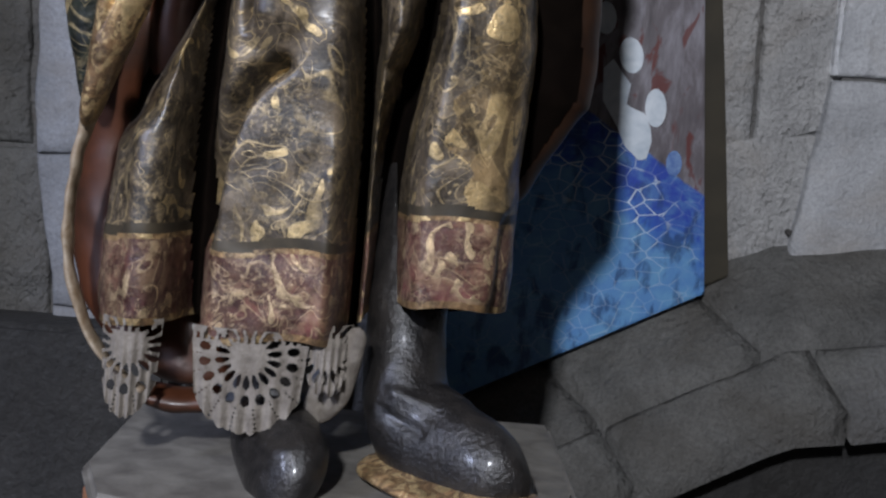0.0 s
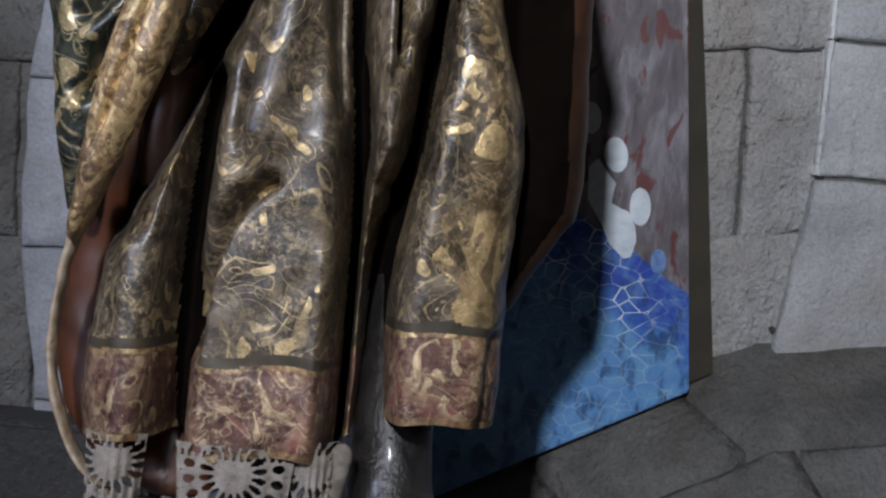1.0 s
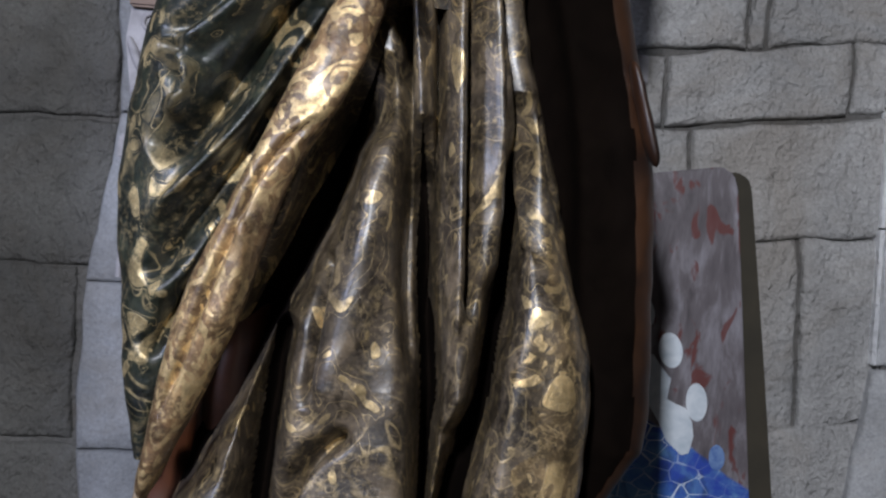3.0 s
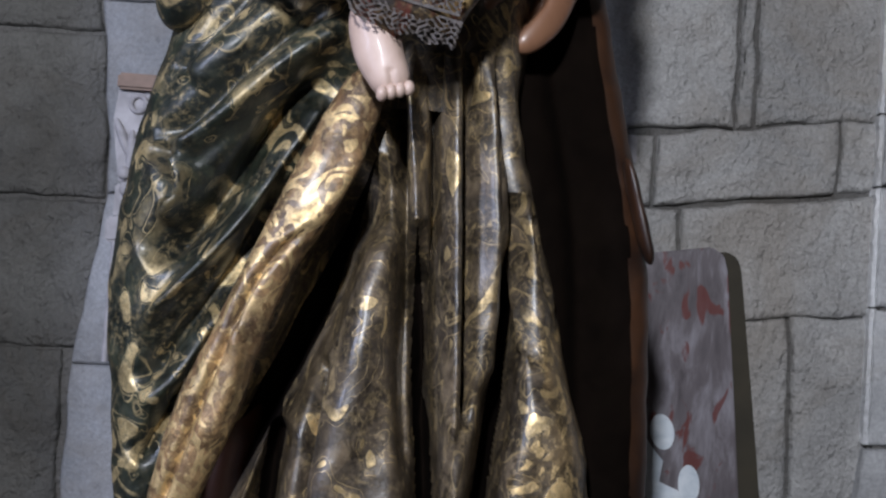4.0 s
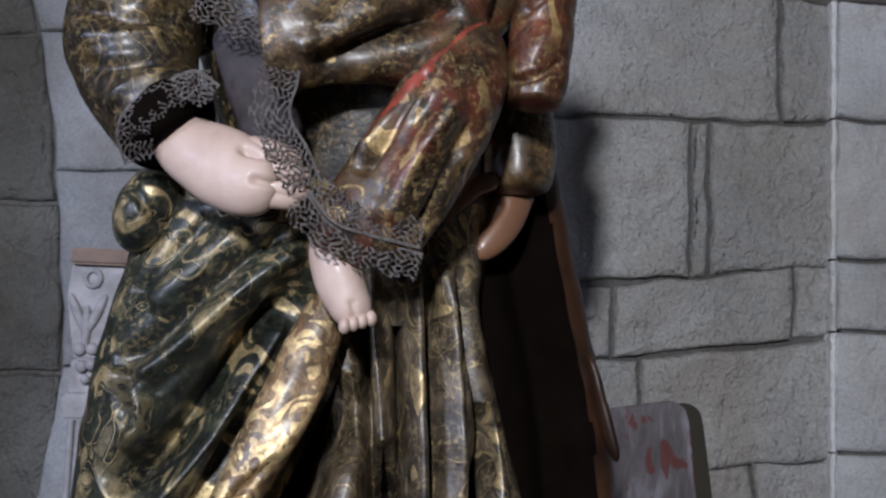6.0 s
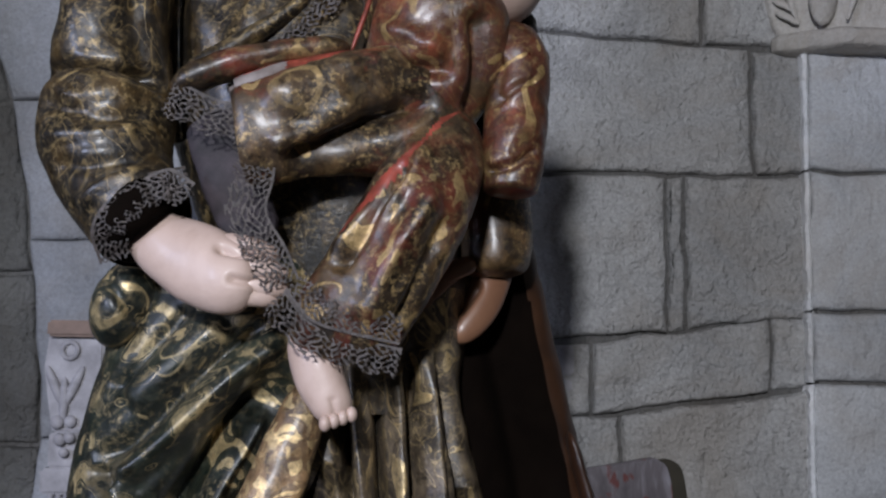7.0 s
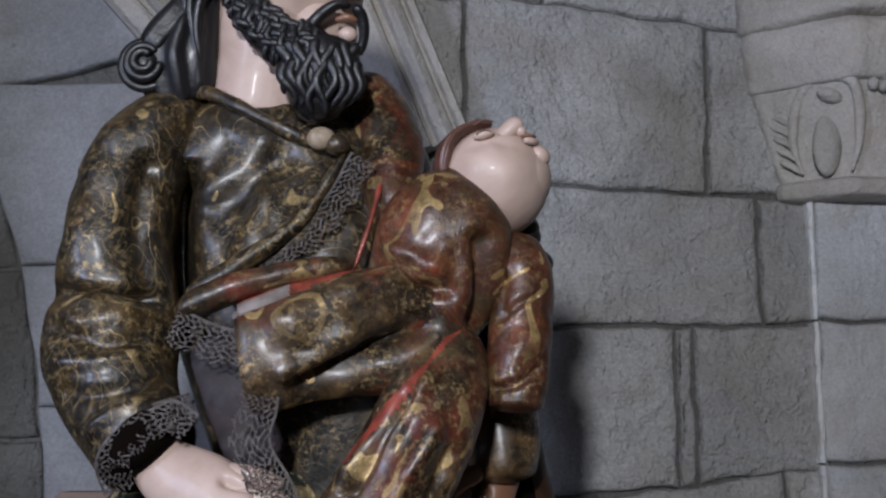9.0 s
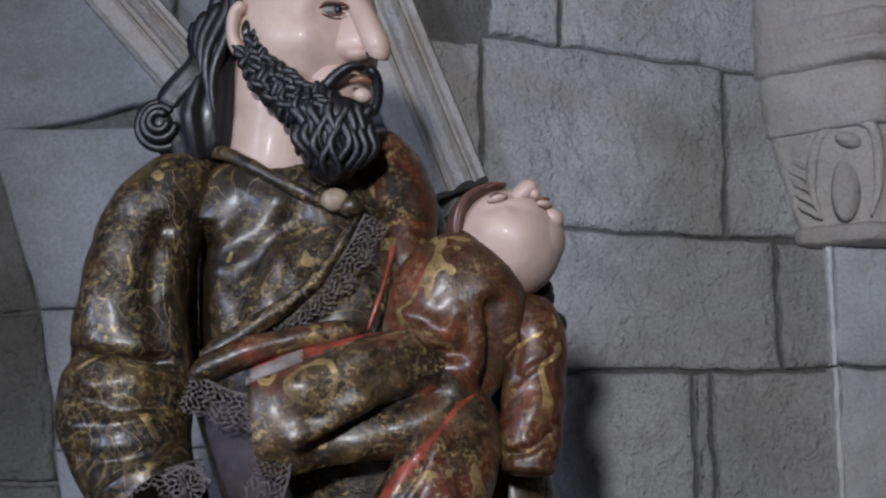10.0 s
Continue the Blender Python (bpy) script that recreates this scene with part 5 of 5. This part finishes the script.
tube([(-0.062, 0.775, 1.318, 0.022, 0.022), (-0.070, 0.77, 1.290, 0.026, 0.024), (-0.064, 0.765, 1.262, 0.026, 0.024), (-0.052, 0.758, 1.235, 0.022, 0.019), (-0.042, 0.752, 1.212, 0.016, 0.012)], "painted_flesh",
     [([(-0.05, 1.24), (-0.045, 1.215)], 0.003, -0.003)], nu=48, nv=60, ends=(0.05, 0.2))
for k in range(4):
    ball(-0.056 + 0.0085 * k, 0.743 + 0.003 * k, 1.213 + 0.003 * k, 0.0062, 0.008, 0.008, "painted_flesh", nu=16, nv=12)

# child's head, thrown back
tube([(0.085, 0.835, 1.66, 0.036, 0.036), (0.10, 0.825, 1.69, 0.04, 0.04), (0.108, 0.82, 1.71, 0.04, 0.04)], "painted_flesh", nu=48, nv=30, ends=(0, 0))
ball(0.114, 0.825, 1.704, 0.060, 0.060, 0.062, "painted_flesh", [([(0.088, 1.735), (0.104, 1.742), (0.118, 1.738)], 0.009, -0.003), ([(0.095, 1.715), (0.120, 1.706)], 0.02, 0.004)], 14, 130, 110)
ball(0.134, 0.822, 1.706, 0.042, 0.047, 0.044, "painted_flesh", [([(0.150, 1.742), (0.162, 1.734)], 0.005, -0.004)], 40, 90, 70)
tube([(0.112, 0.797, 1.742, 0.008, 0.008), (0.123, 0.795, 1.752, 0.010, 0.012), (0.133, 0.794, 1.7605, 0.0105, 0.0125), (0.1365, 0.796, 1.7605, 0.009, 0.010)], "painted_flesh", nu=28, nv=30, ends=(0.2, 0.25), rough=0)
ball(0.139, 0.790, 1.7545, 0.0075, 0.007, 0.006, "painted_flesh", tilt=35, nu=20, nv=12)
tube([(0.139, 0.780, 1.7475, 0.0014, 0.003), (0.148, 0.783, 1.7475, 0.0022, 0.004), (0.156, 0.792, 1.7485, 0.0014, 0.003)], "tawny_lip_shaded_hand", nu=14, nv=20, rough=0)
tube([(0.141, 0.781, 1.7425, 0.003, 0.004), (0.150, 0.784, 1.742, 0.004, 0.005), (0.158, 0.793, 1.743, 0.003, 0.004)], "painted_flesh", nu=18, nv=20, rough=0)
ball(0.160, 0.803, 1.730, 0.014, 0.016, 0.012, "painted_flesh", tilt=30, nu=28, nv=18)
tube([(0.086, 0.781, 1.757, 0.0010, 0.0014), (0.097, 0.781, 1.763, 0.0013, 0.0014), (0.110, 0.784, 1.763, 0.0009, 0.0014)], "brown_painted_hair", nu=10, nv=16, rough=0)
tube([(0.089, 0.776, 1.7455, 0.0010, 0.0016), (0.097, 0.7755, 1.7505, 0.0013, 0.0016), (0.107, 0.777, 1.7495, 0.0009, 0.0016)], "brown_painted_hair", nu=10, nv=16, rough=0)
ball(0.098, 0.781, 1.7475, 0.012, 0.007, 0.005, "painted_flesh", tilt=-15, nu=24, nv=14)
tube([(0.064, 0.815, 1.686, 0.007, 0.02), (0.056, 0.82, 1.716, 0.010, 0.032), (0.063, 0.825, 1.744, 0.009, 0.038), (0.082, 0.832, 1.760, 0.007, 0.042), (0.105, 0.84, 1.766, 0.005, 0.042)], "brown_painted_hair", nu=40, nv=50, waves=9, depth=0.05)
for k in range(7):
    a = k * 0.9
    ball(0.142 + 0.012 * math.cos(a) + 0.003 * k, 0.862, 1.650 + 0.016 * math.sin(a) - 0.003 * k, 0.017, 0.018, 0.016, "black_painted_hair", nu=24, nv=16)

# bearded head turned to the child
tube([(-0.158, 0.915, 1.78, 0.062, 0.062), (-0.152, 0.905, 1.83, 0.055, 0.058), (-0.150, 0.90, 1.88, 0.054, 0.06), (-0.148, 0.90, 1.93, 0.056, 0.06)], "painted_flesh", [([(-0.125, 1.86), (-0.11, 1.80), (-0.105, 1.765)], 0.008, 0.006)], nu=64, nv=60, ends=(0, 0))
ball(-0.116, 0.893, 1.975, 0.083, 0.094, 0.124, "painted_flesh",
     [([(-0.098, 1.966), (-0.075, 1.968)], 0.012, -0.006), ([(-0.115, 1.992), (-0.085, 1.998), (-0.06, 1.99)], 0.007, 0.005), ([(-0.15, 1.935), (-0.12, 1.93)], 0.02, 0.006), ([(-0.09, 1.90), (-0.07, 1.89)], 0.015, -0.004)], -8, 120, 120)
ball(-0.090, 0.880, 1.892, 0.050, 0.060, 0.050, "painted_flesh", nu=60, nv=40)
tube([(-0.070, 0.840, 2.0, 0.020, 0.016), (-0.062, 0.832, 1.965, 0.024, 0.020), (-0.056, 0.826, 1.935, 0.030, 0.022), (-0.054, 0.828, 1.912, 0.030, 0.018)], "painted_flesh", nu=48, nv=40, ends=(0.1, 0.3), rough=0)
# nose, lips, eye
tube([(-0.064, 0.826, 1.995, 0.013, 0.012), (-0.050, 0.812, 1.962, 0.0145, 0.016), (-0.0365, 0.802, 1.930, 0.0150, 0.018), (-0.0325, 0.801, 1.916, 0.0140, 0.015), (-0.034, 0.804, 1.909, 0.010, 0.010)], "painted_flesh", nu=44, nv=50, ends=(0.1, 0.07), rough=0)
ball(-0.056, 0.810, 1.9155, 0.013, 0.012, 0.0085, "painted_flesh", nu=24, nv=16)
tube([(-0.064, 0.814, 1.884, 0.003, 0.005), (-0.051, 0.808, 1.886, 0.0045, 0.006), (-0.040, 0.814, 1.884, 0.003, 0.005)], "tawny_lip_shaded_hand", nu=20, nv=24, rough=0)
ball(-0.050, 0.824, 1.872, 0.011, 0.010, 0.009, "painted_flesh", nu=28, nv=18)
ball(-0.087, 0.812, 1.967, 0.0135, 0.007, 0.0055, "worn_gesso", nu=28, nv=18)
ball(-0.079, 0.8055, 1.9675, 0.0042, 0.0025, 0.0046, "dark_paint", nu=20, nv=14)
tube([(-0.104, 0.814, 1.965, 0.0014, 0.003), (-0.092, 0.805, 1.9735, 0.0022, 0.004), (-0.076, 0.804, 1.973, 0.0022, 0.004), (-0.066, 0.806, 1.970, 0.0012, 0.002)], "brown_painted_hair", nu=12, nv=30, rough=0)
tube([(-0.102, 0.812, 1.964, 0.001, 0.002), (-0.086, 0.803, 1.9585, 0.0012, 0.002), (-0.070, 0.805, 1.963, 0.001, 0.002)], "brown_painted_hair", nu=12, nv=30, rough=0)
tube([(-0.118, 0.805, 2.000, 0.002, 0.003), (-0.09, 0.797, 2.010, 0.0035, 0.004), (-0.062, 0.803, 2.000, 0.002, 0.003)], "black_painted_hair", nu=16, nv=30)
# ear
tube([(-0.186, 0.842, 1.985, 0.008, 0.012), (-0.198, 0.842, 1.972, 0.008, 0.012), (-0.199, 0.842, 1.945, 0.008, 0.012), (-0.188, 0.842, 1.922, 0.010, 0.012)], "painted_flesh", nu=24, nv=40, rough=0)
ball(-0.180, 0.85, 1.95, 0.016, 0.012, 0.03, "painted_flesh", nu=24, nv=20)
ball(-0.184, 0.839, 1.953, 0.006, 0.005, 0.012, "dark_paint", nu=20, nv=16)
# beard: a full mass with many carved locks
tube([(-0.182, 0.850, 1.948, 0.012, 0.014), (-0.168, 0.842, 1.915, 0.019, 0.020), (-0.150, 0.835, 1.885, 0.022, 0.022), (-0.122, 0.825, 1.862, 0.027, 0.024), (-0.092, 0.822, 1.850, 0.030, 0.027), (-0.062, 0.826, 1.848, 0.024, 0.03)], "black_painted_hair", nu=56, nv=80)
tube([(-0.078, 0.832, 1.868, 0.036, 0.035), (-0.080, 0.828, 1.835, 0.044, 0.040), (-0.084, 0.83, 1.80, 0.036, 0.034), (-0.092, 0.835, 1.772, 0.016, 0.02)], "black_painted_hair", nu=64, nv=60)
rng = random.Random(5)


def lock(x, y, z, dx, dz, length, thick, phase, swing=0.006):
    """One wavy carved lock, from its root along a direction in x, z."""
    rows = []
    for k in range(7):
        u = k / 6
        s = swing * math.sin(u * 6.5 + phase)
        rows.append((x + dx * length * u - dz * s, y - 0.006 * math.sin(u * 3.1) + 0.006 * u, z + dz * length * u + dx * s, thick * (1.05 - 0.7 * u), thick * (1.05 - 0.7 * u)))
    tube(rows, "black_painted_hair", nu=12, nv=26, ends=(0.1, 0.1), rough=0)


for k in range(15):
    u = k / 14
    x, z = float(np.interp(u, (0, 0.35, 0.7, 1), (-0.180, -0.163, -0.130, -0.100))), float(np.interp(u, (0, 0.35, 0.7, 1), (1.944, 1.903, 1.868, 1.856)))
    y = float(np.interp(u, (0, 0.35, 0.6, 1), (0.834, 0.820, 0.809, 0.797)))
    for r in range(4):
        lock(x + 0.009 * r - 0.012, y + 0.0016 * (r - 1.5) ** 2, z + 0.007 * r - 0.008, 0.15 + 0.45 * u, -0.9, 0.024 + 0.008 * rng.random(), 0.0060, rng.random() * 6, 0.005)
for k in range(9):
    x = -0.122 + 0.0105 * k
    for r in range(2):
        lock(x + 0.004 * r, 0.795 + 0.0006 * (k - 4) ** 2, 1.853 - 0.022 * r + 0.003 * rng.random(), (-0.088 - x) * 4.5, -0.97, 0.055 + 0.014 * (1 - abs(k - 4) / 5) - 0.006 * r, 0.0078, rng.random() * 6, 0.006)
# moustache
tube([(-0.046, 0.805, 1.899, 0.005, 0.007), (-0.062, 0.803, 1.899, 0.006, 0.008), (-0.080, 0.806, 1.888, 0.007, 0.008), (-0.096, 0.81, 1.872, 0.009, 0.009), (-0.112, 0.812, 1.868, 0.008, 0.008)], "black_painted_hair", nu=20, nv=36)
tube([(-0.044, 0.802, 1.899, 0.006, 0.008), (-0.034, 0.812, 1.888, 0.006, 0.008), (-0.032, 0.822, 1.866, 0.006, 0.008), (-0.04, 0.83, 1.85, 0.006, 0.008)], "black_painted_hair", nu=20, nv=36)
# hair of the head: cap, falling locks, curled end
ball(-0.132, 0.915, 2.035, 0.092, 0.098, 0.085, "black_painted_hair", nu=80, nv=50)
tube([(-0.196, 0.885, 2.06, 0.03, 0.04), (-0.214, 0.885, 1.99, 0.022, 0.035), (-0.226, 0.888, 1.93, 0.026, 0.036), (-0.228, 0.89, 1.88, 0.028, 0.036), (-0.230, 0.892, 1.835, 0.028, 0.03), (-0.225, 0.895, 1.805, 0.02, 0.02)], "black_painted_hair", nu=60, nv=80, waves=7, depth=0.07)
for k in range(6):
    lock(-0.205 - 0.008 * k, 0.852 + 0.004 * k, 2.02 - 0.012 * k, -0.08 - 0.03 * k, -0.99, 0.17 - 0.012 * k, 0.0095, 1.1 * k, 0.008)
ball(-0.281, 0.875, 1.846, 0.025, 0.024, 0.027, "black_painted_hair", nu=40, nv=30)
for r, y in ((0.026, 0.868), (0.018, 0.857), (0.010, 0.851)):
    rows = [(-0.281 + r * math.cos(a), y, 1.846 + 1.05 * r * math.sin(a), 0.0056, 0.006) for a in np.linspace(0.6, 6.4, 12)]
    tube(rows, "black_painted_hair", nu=12, nv=50, ends=(0.05, 0.05), rough=0)
tube([(-0.226, 0.885, 1.96, 0.018, 0.02), (-0.240, 0.875, 1.915, 0.020, 0.022), (-0.262, 0.87, 1.885, 0.020, 0.02), (-0.280, 0.868, 1.858, 0.014, 0.016)], "black_painted_hair", nu=24, nv=24, waves=6, depth=0.08)
tube([(-0.232, 0.885, 1.915, 0.030, 0.03), (-0.246, 0.88, 1.865, 0.036, 0.03), (-0.242, 0.885, 1.825, 0.034, 0.026), (-0.235, 0.89, 1.805, 0.02, 0.02)], "black_painted_hair", nu=60, nv=50, waves=8, depth=0.10)
ball(-0.275, 0.88, 1.820, 0.010, 0.012, 0.010, "black_painted_hair", nu=20, nv=14)
# dark mantle over the far shoulder
tube([(0.030, 0.94, 1.70, 0.035, 0.05), (0.012, 0.945, 1.765, 0.030, 0.05), (-0.022, 0.95, 1.815, 0.036, 0.05), (-0.055, 0.955, 1.85, 0.03, 0.04)], "sleeve_brocade", nu=40, nv=50)

SV_ALL, SF_ALL, SM_ALL = np.concatenate(SV), np.concatenate(SF), np.concatenate(SM)
statue = mesh_object("statue", SV_ALL.tolist(), SF_ALL.tolist(), STATUE_MATS, SM_ALL.tolist(), smooth=True)
tagged(statue, "gilded painted wooden statue of a bearded man holding a child", "statue")
